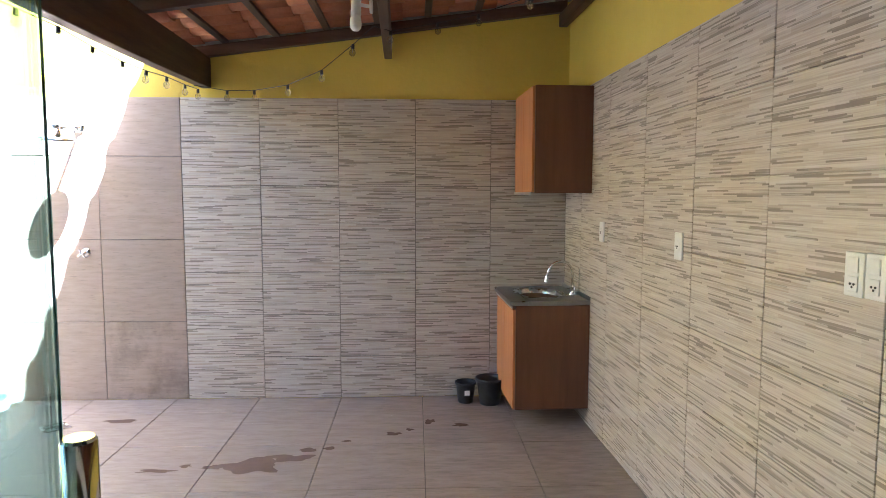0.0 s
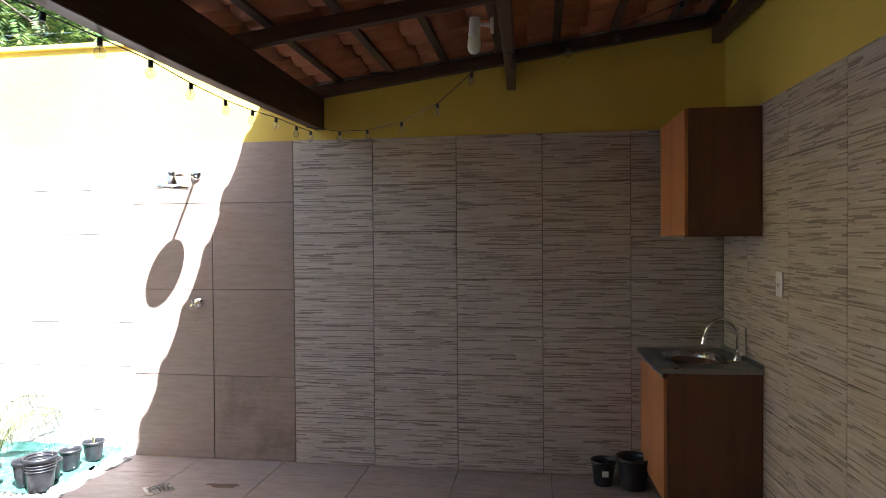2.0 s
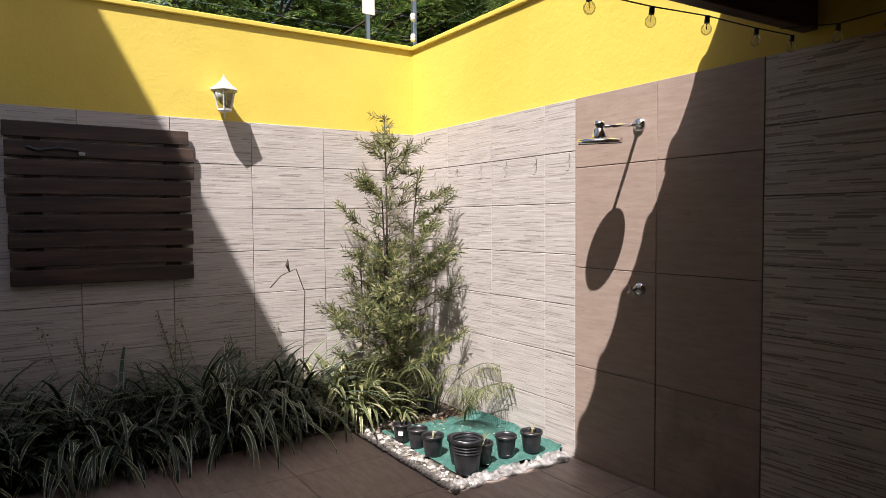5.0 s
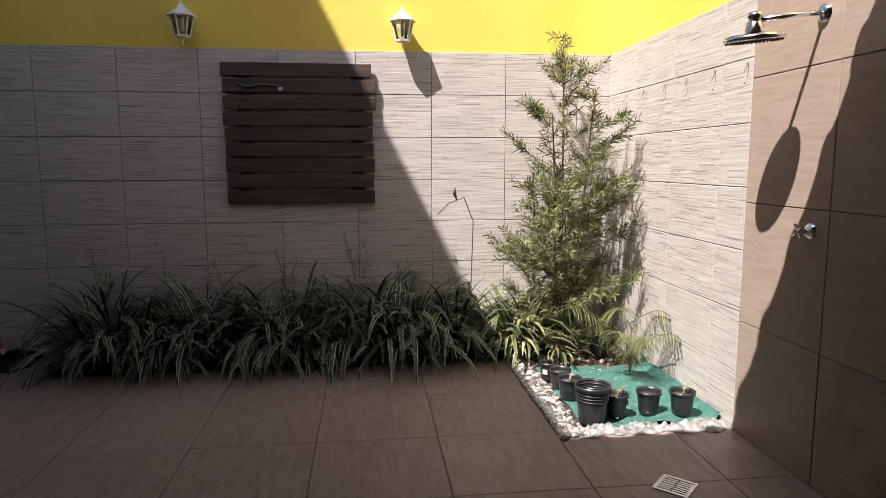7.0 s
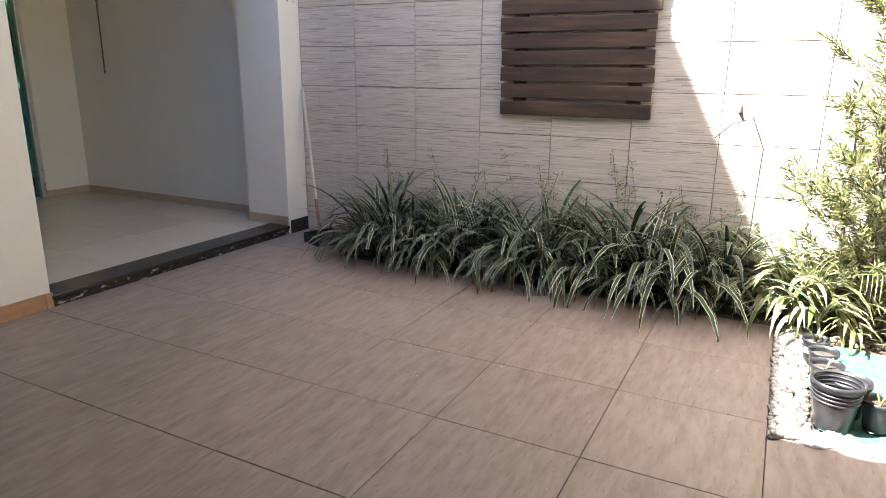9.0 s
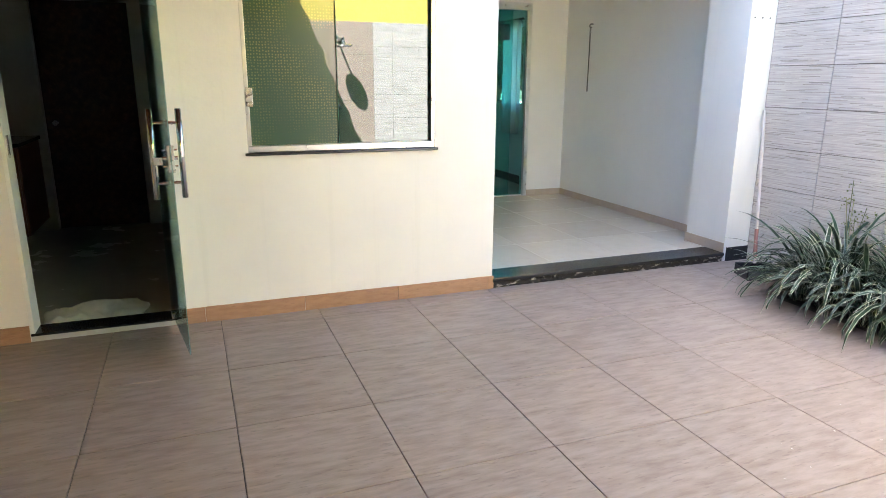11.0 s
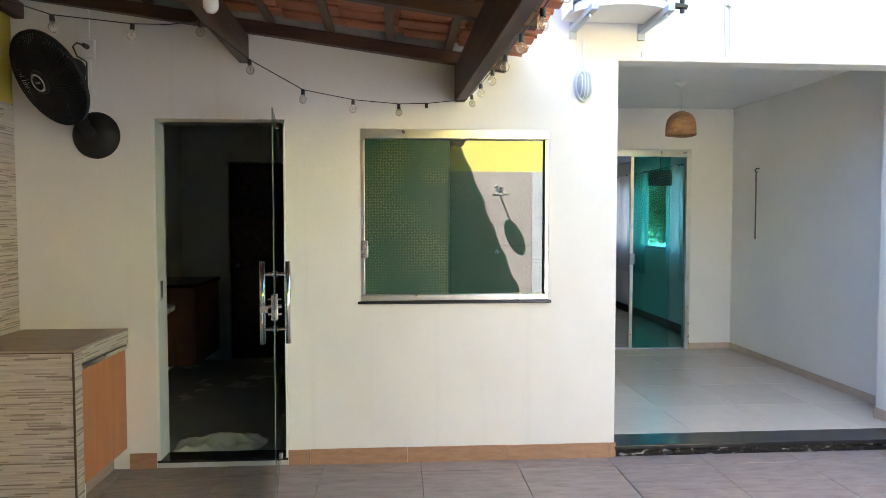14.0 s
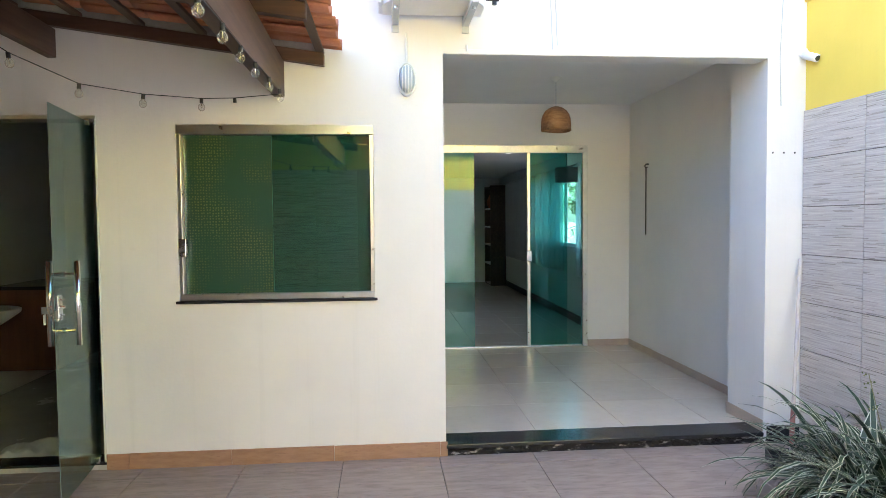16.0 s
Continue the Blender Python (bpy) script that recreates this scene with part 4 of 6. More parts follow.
def sink_unit():
    cab = thing("sink_cabinet", "wall-hung laminate sink cabinet, carcass darker than its doors", "cabinet", at=EAST @ pose(XS, 4.02, 0))
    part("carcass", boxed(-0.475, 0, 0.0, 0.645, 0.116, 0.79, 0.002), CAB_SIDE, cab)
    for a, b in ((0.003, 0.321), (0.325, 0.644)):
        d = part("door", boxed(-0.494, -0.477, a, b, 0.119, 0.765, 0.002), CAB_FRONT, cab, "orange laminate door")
        part("finger_pull", boxed(-0.502, -0.4945, a + 0.002, b - 0.002, 0.768, 0.787, 0.002), ALU, d)
    top = thing("steel_sink", "stainless steel sink top with a round-cornered bowl", "sink", at=EAST @ pose(XS, 4.02, 0))
    bm = bmesh.new()
    box(bm, -0.515, -0.40, -0.01, 0.652, 0.792, 0.822, 0.005)
    box(bm, -0.12, 0.0, -0.01, 0.652, 0.792, 0.822, 0.005)
    box(bm, -0.40, -0.12, -0.01, 0.13, 0.792, 0.822, 0.0)
    box(bm, -0.40, -0.12, 0.55, 0.652, 0.792, 0.822, 0.0)
    part("rim", bm, SINK_STEEL, top)
    bm = lathe(bmesh.new(), [(0, -0.095), (0.14, -0.095), (0.185, -0.08), (0.20, -0.02), (0.215, 0.004), (0.235, 0.006)], 32, pose(-0.26, 0.34, 0.82) @ Matrix.Diagonal((0.72, 1.0, 1, 1)))
    part("bowl", bm, STEEL, top, "bright pressed bowl", True)
    part("upstand", boxed(-0.012, 0.0, -0.01, 0.652, 0.8225, 0.845, 0.002), SINK_STEEL, top)
    fa = thing("sink_tap", "chrome gooseneck tap with cross handles", "tap", at=EAST @ pose(XS - 0.05, 4.255, 0.8225))
    part("base", lathe(bmesh.new(), [(0.0, 0.05), (0.014, 0.05), (0.017, 0.02), (0.026, 0.006), (0.027, 0)], 20), CHROME, fa, "", True)
    arc = [(0, 0, 0.04), (0, 0, 0.14)] + [(-0.085 + 0.085 * math.cos(a), 0, 0.14 + 0.085 * math.sin(a)) for a in [math.pi * k / 10 for k in range(1, 10)]] + [(-0.178, 0, 0.115)]
    part("spout", tube(bmesh.new(), arc, 0.0085, 12), CHROME, fa, "", True)
    part("aerator", rod(bmesh.new(), (-0.176, 0, 0.125), (-0.182, 0, 0.088), 0.013, 0.013, 14), CHROME, fa)
    for s in (-1, 1):
        part("valve", rod(bmesh.new(), (0, s * 0.012, 0.03), (0, s * 0.055, 0.036), 0.011), CHROME, fa)
        bm = bmesh.new()
        rod(bm, (-0.024, s * 0.057, 0.036), (0.024, s * 0.057, 0.036), 0.005, 0.005, 8)
        rod(bm, (0, s * 0.057, 0.012), (0, s * 0.057, 0.060), 0.005, 0.005, 8)
        part("cross_handle", bm, CHROME, fa)
    part("riser", rod(bmesh.new(), (0.045, 0.0, 0.02), (0.045, 0.0, 0.18), 0.005), CHROME, fa)
    up = thing("wall_cabinet", "laminate wall cabinet with orange doors and a darker carcass", "cabinet", at=EAST @ pose(XS, 4.03, 0))
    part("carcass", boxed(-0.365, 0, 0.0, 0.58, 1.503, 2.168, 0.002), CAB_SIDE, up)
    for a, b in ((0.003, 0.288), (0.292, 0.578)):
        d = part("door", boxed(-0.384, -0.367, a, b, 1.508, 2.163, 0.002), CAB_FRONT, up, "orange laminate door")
        part("finger_pull", boxed(-0.392, -0.3845, a + 0.002, b - 0.002, 1.488, 1.5075, 0.002), ALU, d)


sink_unit()


def pot_mesh(r, h, rings=False):
    """Nursery pot with a rolled rim, ribs, wall thickness and soil."""
    bm = lathe(bmesh.new(), [(0, 0.006), (r * 0.70, 0.0), (r * 0.74, 0.01), (r * 0.86, h * 0.55), (r * 0.93, h * 0.86), (r * 0.94, h * 0.87), (r * 1.03, h * 0.88), (r * 1.03, h), (r * 0.98, h), (r * 0.93, h * 0.86), (r * 0.80, h * 0.3), (r * 0.70, 0.012), (0, 0.014)], 28)
    if rings:
        for k in range(5):
            z = h * (0.62 + 0.085 * k)
            c = r * (0.885 + 0.022 * k)
            tube(bm, [(c * math.cos(2 * math.pi * j / 28), c * math.sin(2 * math.pi * j / 28), z) for j in range(29)], 0.0045, 6)
    return finish("pot", bm, POT_PLASTIC, True)


random.seed(31)


def pot(x, y, z, r, h, label, soil=True, weed=0, tag=False, rings=False):
    po = thing("plant_pot", label, "plant pot", "black nursery pots", at=pose(x, y, z, 0, 0, random.uniform(0, 360)))
    part("body", pot_mesh(r, h, rings), POT_PLASTIC, po)
    if soil:
        part("soil", lathe(bmesh.new(), [(0, h * 0.80), (r * 0.5, h * 0.79), (r * 0.90, h * 0.77)], 20), SOIL, po, "", True)
    if weed:
        bm = bmesh.new()
        for _ in range(weed):
            a = random.uniform(0, 6.28)
            blade(bm, Vector((0, 0, h * 0.78)), a, random.uniform(0.05, 0.13), 0.012, random.uniform(0.3, 1.0), 3)
        part("seedling", bm, PALE_BLADE, po)
    if tag:
        part("paper_tag", boxed(-r * 0.25, r * 0.25, -r * 0.98, -r * 0.955, h * 0.45, h * 0.68), WHITE_PLASTIC, po, "small white label")


def blade(bm, base, ang, length, width, bend, seg=6, rise=1.25):
    """An arching strap leaf with a central fold and uv across its width."""
    uv = bm.loops.layers.uv.verify()
    out = Vector((math.cos(ang), math.sin(ang), 0))
    side = Vector((-math.sin(ang), math.cos(ang), 0))
    p = base.copy()
    th = rise
    prev = None
    for i in range(seg + 1):
        f = i / seg
        w = width * (0.55 + 0.9 * f) * (1 - f ** 3) if f < 1 else 0.0004
        l, r = bm.verts.new(p - side * w / 2), bm.verts.new(p + side * w / 2)
        if prev:
            fc = bm.faces.new((prev[0], prev[1], r, l))
            for lp, u in zip(fc.loops, ((0, 0), (1, 0), (1, 1), (0, 1))):
                lp[uv].uv = u
        prev = (l, r)
        p = p + (out * math.cos(th) + Vector((0, 0, 1)) * math.sin(th)) * (length / seg)
        th -= bend * 2.4 / seg * (0.5 + f)


pot(0.40, 5.03, 0, 0.075, 0.15, "small black plastic pot by the sink", False, 0, True)
pot(0.57, 4.99, 0, 0.100, 0.19, "black plastic bucket by the sink", False)

# ---- tiled counter by the house ----
BROWN_TRIM = surf("brown_edge_trim", (0.06, 0.032, 0.02), (0.10, 0.055, 0.036), 20, 0.5)


def counter():
    ct = thing("tiled_counter", "built-in counter clad in striped tiles", "counter")
    X0, X1, Y1, Z = 0.655, 1.262, 1.155, 0.86
    part("side_wall", boxed(X0 + 0.009, X1, Y1 - 0.09, Y1 - 0.009, -0.01, Z - 0.012), WALL_GROUT, ct)
    part("back_slab", boxed(X0 + 0.009, X1, SOUTH + 0.001, Y1 - 0.092, Z - 0.055, Z - 0.012), WALL_GROUT, ct)
    for a, b in ((0, 0.29), (0.29, 0.58), (0.58, Z - 0.012)):
        t = part("tile", tile_mesh(X1 - X0 - 0.004, b - a - 0.003, 0.008, STRIP), STRIP, ct)
        t.matrix_basis = pose(X1 - 0.002, Y1 - 0.009, a + 0.001, 0, 0, 180)
        t = part("tile", tile_mesh(0.085, b - a - 0.003, 0.008, STRIP), STRIP, ct)
        t.matrix_basis = pose(X0 + 0.009, Y1 - 0.003, a + 0.001, 0, 0, -90)
    t = part("tile", tile_mesh(Y1 - SOUTH - 0.09, 0.075, 0.008, STRIP), STRIP, ct)
    t.matrix_basis = pose(X0 + 0.009, Y1 - 0.089, Z - 0.087, 0, 0, -90)
    for a, b in ((SOUTH + 0.001, 0.80), (0.803, Y1)):
        part("top_tile", boxed(X0, X1, a, b, Z - 0.011, Z, 0.002), BROWN_TILE, ct)
    part("plinth", boxed(X0 + 0.10, X1, SOUTH + 0.002, Y1 - 0.095, -0.006, 0.085), BROWN_TILE, ct)
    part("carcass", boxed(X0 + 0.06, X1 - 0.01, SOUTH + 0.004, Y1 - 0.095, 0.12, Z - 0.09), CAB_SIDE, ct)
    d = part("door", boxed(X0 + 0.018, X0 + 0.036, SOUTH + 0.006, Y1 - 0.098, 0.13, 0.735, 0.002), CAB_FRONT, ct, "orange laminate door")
    part("pull_rail", boxed(X0 + 0.008, X0 + 0.036, SOUTH + 0.006, Y1 - 0.098, 0.737, 0.762, 0.003), ALU, d)
    for x in (X0 + 0.0005, X1 - 0.008):
        part("edge_trim", boxed(x, x + 0.007, Y1 - 0.0085, Y1 + 0.002, 0.0, Z - 0.0125), BROWN_TRIM, ct, "dark brown edge strip")
    part("edge_trim", boxed(X0 + 0.008, X1 - 0.009, Y1 - 0.006, Y1 + 0.003, Z - 0.0165, Z - 0.0115), BROWN_TRIM, ct)
    part("foot", boxed(X0 + 0.05, X0 + 0.075, Y1 - 0.20, Y1 - 0.17, -0.004, 0.12, 0.002), WHITE_PLASTIC, ct)


counter()


FAN_BLACK = surf("black_fan_enamel", (0.004, 0.004, 0.0042), (0.008, 0.008, 0.0085), 14, 0.7, 0.05)


def wall_fan():
    f = thing("wall_fan", "black oscillating wall fan with a wire guard", "fan", at=pose(0.815, SOUTH, 2.01))
    part("base", lathe(bmesh.new(), [(0, 0.075), (0.05, 0.07), (0.10, 0.045), (0.132, 0.012), (0.138, 0.0)], 32, pose(0, 0, 0, -90, 0, 0)), FAN_BLACK, f, "", True)
    part("arm", tube(bmesh.new(), [(0, 0.06, 0.0), (0.0, 0.13, 0.02), (0.0, 0.20, 0.09), (0.0, 0.27, 0.17)], [0.036, 0.034, 0.03, 0.032], 14), FAN_BLACK, f, "", True)
    aim = Vector((0.44, 0.76, -0.48)).normalized()
    c = Vector((0.055, 0.40, 0.245))
    m = Matrix.Translation(c) @ aim.to_track_quat("Z", "Y").to_matrix().to_4x4() @ Matrix.Scale(1.01, 4)
    part("motor", lathe(bmesh.new(), [(0, -0.20), (0.05, -0.195), (0.068, -0.16), (0.068, -0.09), (0.05, -0.06), (0, -0.06)], 24, m), FAN_BLACK, f, "", True)
    g = part("guard", lathe(bmesh.new(), [(0.240, 0.005), (0.252, 0.010), (0.252, -0.012), (0.240, -0.008), (0.240, 0.005)], 48, m), FAN_BLACK, f, "", True)
    front = finish("wire", tube(bmesh.new(), [(0.065, 0, 0.055), (0.17 * math.cos(0.25), 0.17 * math.sin(0.25), 0.045), (0.245 * math.cos(0.35), 0.245 * math.sin(0.35), 0.005)], 0.0040, 4), FAN_BLACK)
    rear = finish("wire", tube(bmesh.new(), [(0.06, 0, -0.075), (0.18, 0, -0.06), (0.245, 0, -0.01)], 0.0034, 4), FAN_BLACK)
    for j in range(80):
        for me in (front, rear):
            part("wire", me, FAN_BLACK, g).matrix_basis = m @ pose(0, 0, 0, 0, 0, 4.5 * j)
    bm = bmesh.new()
    for k in range(3):
        pts = []
        for i in range(9):
            r = 0.04 + 0.185 * i / 8
            for s in (-1, 1):
                a = k * 2.094 + s * (0.62 + 0.14 * math.sin(i * 0.4))
                pts.append(bm.verts.new(m @ Vector((r * math.cos(a), r * math.sin(a), s * 0.022 - 0.01))))
        for i in range(8):
            bm.faces.new((pts[2 * i], pts[2 * i + 1], pts[2 * i + 3], pts[2 * i + 2]))
    part("blades", bm, FAN_BLACK, f)
    hub = part("badge", lathe(bmesh.new(), [(0, 0.066), (0.048, 0.066), (0.055, 0.060), (0.066, 0.052), (0.066, 0.046)], 28, m), FAN_BLACK, f, "", True)
    part("ring", lathe(bmesh.new(), [(0.036, 0.067), (0.036, 0.070), (0.047, 0.070), (0.047, 0.067)], 28, m), STEEL, hub, "silver ring badge")
    part("mark", boxed(-0.018, 0.018, -0.006, 0.006, 0.0675, 0.070, 0, m), STEEL, hub)
    so = thing("fan_socket", "white surface socket with a black plug and conduit", "socket", at=pose(0.845, SOUTH, 2.51))
    part("box", boxed(-0.04, 0.04, 0, 0.028, -0.055, 0.055, 0.004), WHITE_PLASTIC, so)
    part("plug", rod(bmesh.new(), (0.0, 0.028, 0.01), (0.0, 0.07, 0.01), 0.016, 0.012), BLACK_PLASTIC, so)
    part("lead", tube(bmesh.new(), [(0, 0.065, 0.01), (0.035, 0.075, 0.02), (0.06, 0.07, 0.0), (0.045, 0.05, -0.05), (0.0, 0.035, -0.08), (-0.005, 0.05, -0.25), (0.01, 0.12, -0.34)], 0.005, 8), BLACK_PLASTIC, so)
    part("conduit", boxed(-0.012, 0.012, 0, 0.012, -0.32, -0.056, 0.002), WHITE_PLASTIC, so)
    part("conduit", boxed(-0.008, 0.008, 0, 0.010, 0.056, 0.25, 0.002), WHITE_PLASTIC, so)


wall_fan()


# ---- wet marks on the floor ----
WET = surf("wet_mark", (0.13, 0.083, 0.064), (0.18, 0.122, 0.098), 12, 0.22, 0)


def wet_mark(x, y, rx, ry, seed):
    bm = bmesh.new()
    ring = []
    for j in range(40):
        a = 2 * math.pi * j / 40
        r = 1 + 0.75 * noise.noise(Vector((math.cos(a) * 1.6 + seed, math.sin(a) * 1.6, seed * 0.7)))
        ring.append(bm.verts.new((x + rx * r * math.cos(a), y + ry * r * math.sin(a), 0.0032)))
    bm.faces.new(ring)
    tagged(part("wet_mark", bm, WET), "dark wet mark drying on the floor tiles", "water stain", "wet marks")


for i, (x, y, rx, ry) in enumerate(((-0.84, 3.96, 0.17, 0.085), (-0.67, 4.06, 0.11, 0.05), (-0.58, 4.17, 0.04, 0.025), (-1.08, 3.95, 0.05, 0.03), (-1.37, 3.91, 0.10, 0.018), (-1.9, 4.70, 0.13, 0.03), (-0.47, 4.19, 0.035, 0.02), (-0.38, 4.30, 0.03, 0.015), (-0.10, 4.41, 0.05, 0.025), (0.0, 4.48, 0.025, 0.02), (0.13, 4.63, 0.03, 0.04), (0.33, 4.55, 0.045, 0.03), (-1.22, 3.97, 0.03, 0.02))):
    wet_mark(x, y, rx, ry, i * 3.1)


# ---- glazed door leaf ----
def glass_door():
    F, ang = Vector((-0.332, 1.139, 0)), 98.1
    u = Vector((math.cos(radians(ang)), math.sin(radians(ang)), 0))
    P = F - u * 0.66
    dl = thing("glass_door", "open frameless smoked glass door with steel pull bars", "door", at=pose(P.x, P.y, 0, 0, 0, ang))
    pane = part("pane", boxed(-0.045, 0.66, -0.003, 0.003, 0.062, 2.078, 0.001), DOOR_GLASS, dl)
    pane.visible_shadow = False
    part("glass_edge", boxed(0.6602, 0.6612, -0.0014, 0.0014, 0.063, 2.077), surf("glass_edge", (0.20, 0.27, 0.25), (0.25, 0.33, 0.31), 5, 0.15, 0), dl, "dark green polished edge")
    X = 0.522
    for s in (-1, 1):
        h = part("pull_bar", rod(bmesh.new(), (X, s * 0.066, 0.852), (X, s * 0.066, 1.288), 0.0150, 0.0150, 24), CHROME, dl, "polished steel pull bar", True)
        part("end_cap", rod(bmesh.new(), (X, s * 0.066, 1.2881), (X, s * 0.066, 1.291), 0.0142, 0.0128, 24), CHROME, h)
        for z in (0.930, 1.223):
            part("standoff", rod(bmesh.new(), (X, s * 0.006, z), (X, s * 0.053, z), 0.008, 0.008, 12), CHROME, h)
            part("collar", rod(bmesh.new(), (X, s * 0.0055, z), (X, s * 0.013, z), 0.015, 0.015, 14), CHROME, h)
            part("ring", rod(bmesh.new(), (X, s * 0.030, z), (X, s * 0.034, z), 0.0105, 0.0105, 14), CHROME, h)
    part("lock_plate", boxed(0.590, 0.655, -0.016, 0.016, 0.995, 1.125, 0.003), STEEL, dl, "steel lock case clamped on the glass")
    for z in (1.022, 1.062, 1.10):
        part("lock_cylinder", rod(bmesh.new(), (0.612, -0.034, z), (0.612, 0.034, z), 0.010 if z == 1.062 else 0.005, 0.010 if z == 1.062 else 0.005, 14), CHROME, dl)
    part("key", boxed(0.610, 0.614, -0.075, -0.034, 1.030, 1.066, 0.001), STEEL, dl)
    part("key_tag", boxed(0.596, 0.622, -0.066, -0.060, 0.975, 1.028, 0.002), WHITE_PLASTIC, dl)
    for z0, z1 in ((0.048, 0.085), (2.055, 2.092)):
        part("pivot_clamp", boxed(-0.02, 0.03, -0.013, 0.013, z0, z1, 0.003), CHROME, dl)


glass_door()


# ---- window and sliding door ----
def aluminium_window():
    x0, x1, z0, z1 = WIN
    w = thing("window_1", "aluminium sliding window with dark green glass", "window", kind="structure")
    y = SOUTH - 0.02
    part("top_rail", boxed(x0 + 0.001, x1 - 0.001, y - 0.075, SOUTH + 0.004, z1 - 0.058, z1 - 0.001, 0.003), ALU, w)
    part("bottom_rail", boxed(x0 + 0.001, x1 - 0.001, y - 0.075, SOUTH - 0.004, z0 + 0.001, z0 + 0.038, 0.003), ALU, w)
    for a, b in ((x0 + 0.001, x0 + 0.024), (x1 - 0.024, x1 - 0.001)):
        part("side_rail", boxed(a, b, y - 0.075, SOUTH - 0.004, z0 + 0.039, z1 - 0.059, 0.002), ALU, w)
    xm = -1.308
    p1 = part("pane", boxed(x0 + 0.004, xm + 0.02, y - 0.028, y - 0.0221, z0 + 0.03, z1 - 0.05, 0.001), WINDOW_GLASS, w, "plain dark green pane")
    p2 = part("pane", boxed(xm - 0.02, x1 - 0.025, y - 0.042, y - 0.036, z0 + 0.03, z1 - 0.05, 0.001), PATTERN_GLASS, w, "green pane with a dotted film")
    part("pane_edge", boxed(xm + 0.0205, xm + 0.0225, y - 0.028, y - 0.022, z0 + 0.04, z1 - 0.06), surf("pane_edge", (0.10, 0.24, 0.17), (0.14, 0.30, 0.22), 5, 0.2, 0), w)
    part("latch", boxed(x1 - 0.045, x1 - 0.005, y - 0.018, SOUTH + 0.006, 1.275, 1.385, 0.003), STEEL, w, "steel window latch")
    part("latch_bolt", rod(bmesh.new(), (x1 - 0.03, SOUTH - 0.002, 1.35), (x1 - 0.03, SOUTH + 0.014, 1.35), 0.007), CHROME, w)
    part("window_sill", boxed(x0 - 0.015, x1 + 0.018, INNER, SOUTH + 0.022, z0 - 0.016, z0, 0.003), GRANITE, w, "thin black granite sill")


k = Nodes("dotted_film_glass")
PATTERN_GLASS = k.m
out = k.t.nodes["Material Output"]
v = k.coords("Object")
vo = k.n("TexVoronoi")
vo.inputs["Scale"].default_value = 58.0
vo.inputs["Randomness"].default_value = 0.35
k.link(v, vo.inputs["Vector"])
dots = k.ramp(vo.outputs["Distance"], [(0.16, (0.14, 0.17, 0.06)), (0.36, (0.016, 0.062, 0.026))])
patch = k.ramp(k.noise(v, 2.6, 4), [(0.44, (0, 0, 0)), (0.60, (1, 1, 1))])
dots = k.mix(patch, (0.016, 0.068, 0.034), dots)
k.set(dots, 0.35)
k.bump(vo.outputs["Distance"], 0.3, 0.001)
gl = k.n("BsdfGlossy")
gl.inputs["Roughness"].default_value = 0.006
fr = k.n("Fresnel")
fr.inputs["IOR"].default_value = 1.75
mx = k.n("MixShader")
k.link(fr.outputs[0], mx.inputs[0])
k.link(k.p.outputs[0], mx.inputs[1])
k.link(gl.outputs[0], mx.inputs[2])
k.link(mx.outputs[0], out.inputs["Surface"])
aluminium_window()


def sliding_door():
    x0, x1, z0, z1 = SLIDE
    d = thing("door_2", "sliding teal glass doors in an aluminium frame, half open", "sliding door", kind="structure")
    part("top_rail", boxed(x0 - 0.03, x1, -2.59, -2.505, z1 - 0.05, z1 + 0.03, 0.003), ALU, d)
    part("side_rail", boxed(x0 - 0.03, x0 + 0.02, -2.59, -2.505, z0, z1 - 0.051, 0.003), ALU, d)
    part("track", boxed(x0, x1, -2.59, -2.53, z0, z0 + 0.012, 0.002), ALU, d)
    for a, b, y in ((-4.15, -3.57, -2.55), (-3.99, -3.53, -2.575), (-2.945, -2.452, -2.55)):
        p = part("pane", boxed(a, b, y - 0.004, y + 0.004, z0 + 0.014, z1 - 0.045, 0.001), TEAL_GLASS, d)
        p.visible_shadow = False
    part("edge_profile", boxed(-3.565, -3.530, -2.562, -2.538, z0 + 0.014, z1 - 0.045, 0.003), ALU, d)
    part("pull", boxed(-3.575, -3.520, -2.537, -2.515, 1.02, 1.14, 0.004), CHROME, d)


sliding_door()


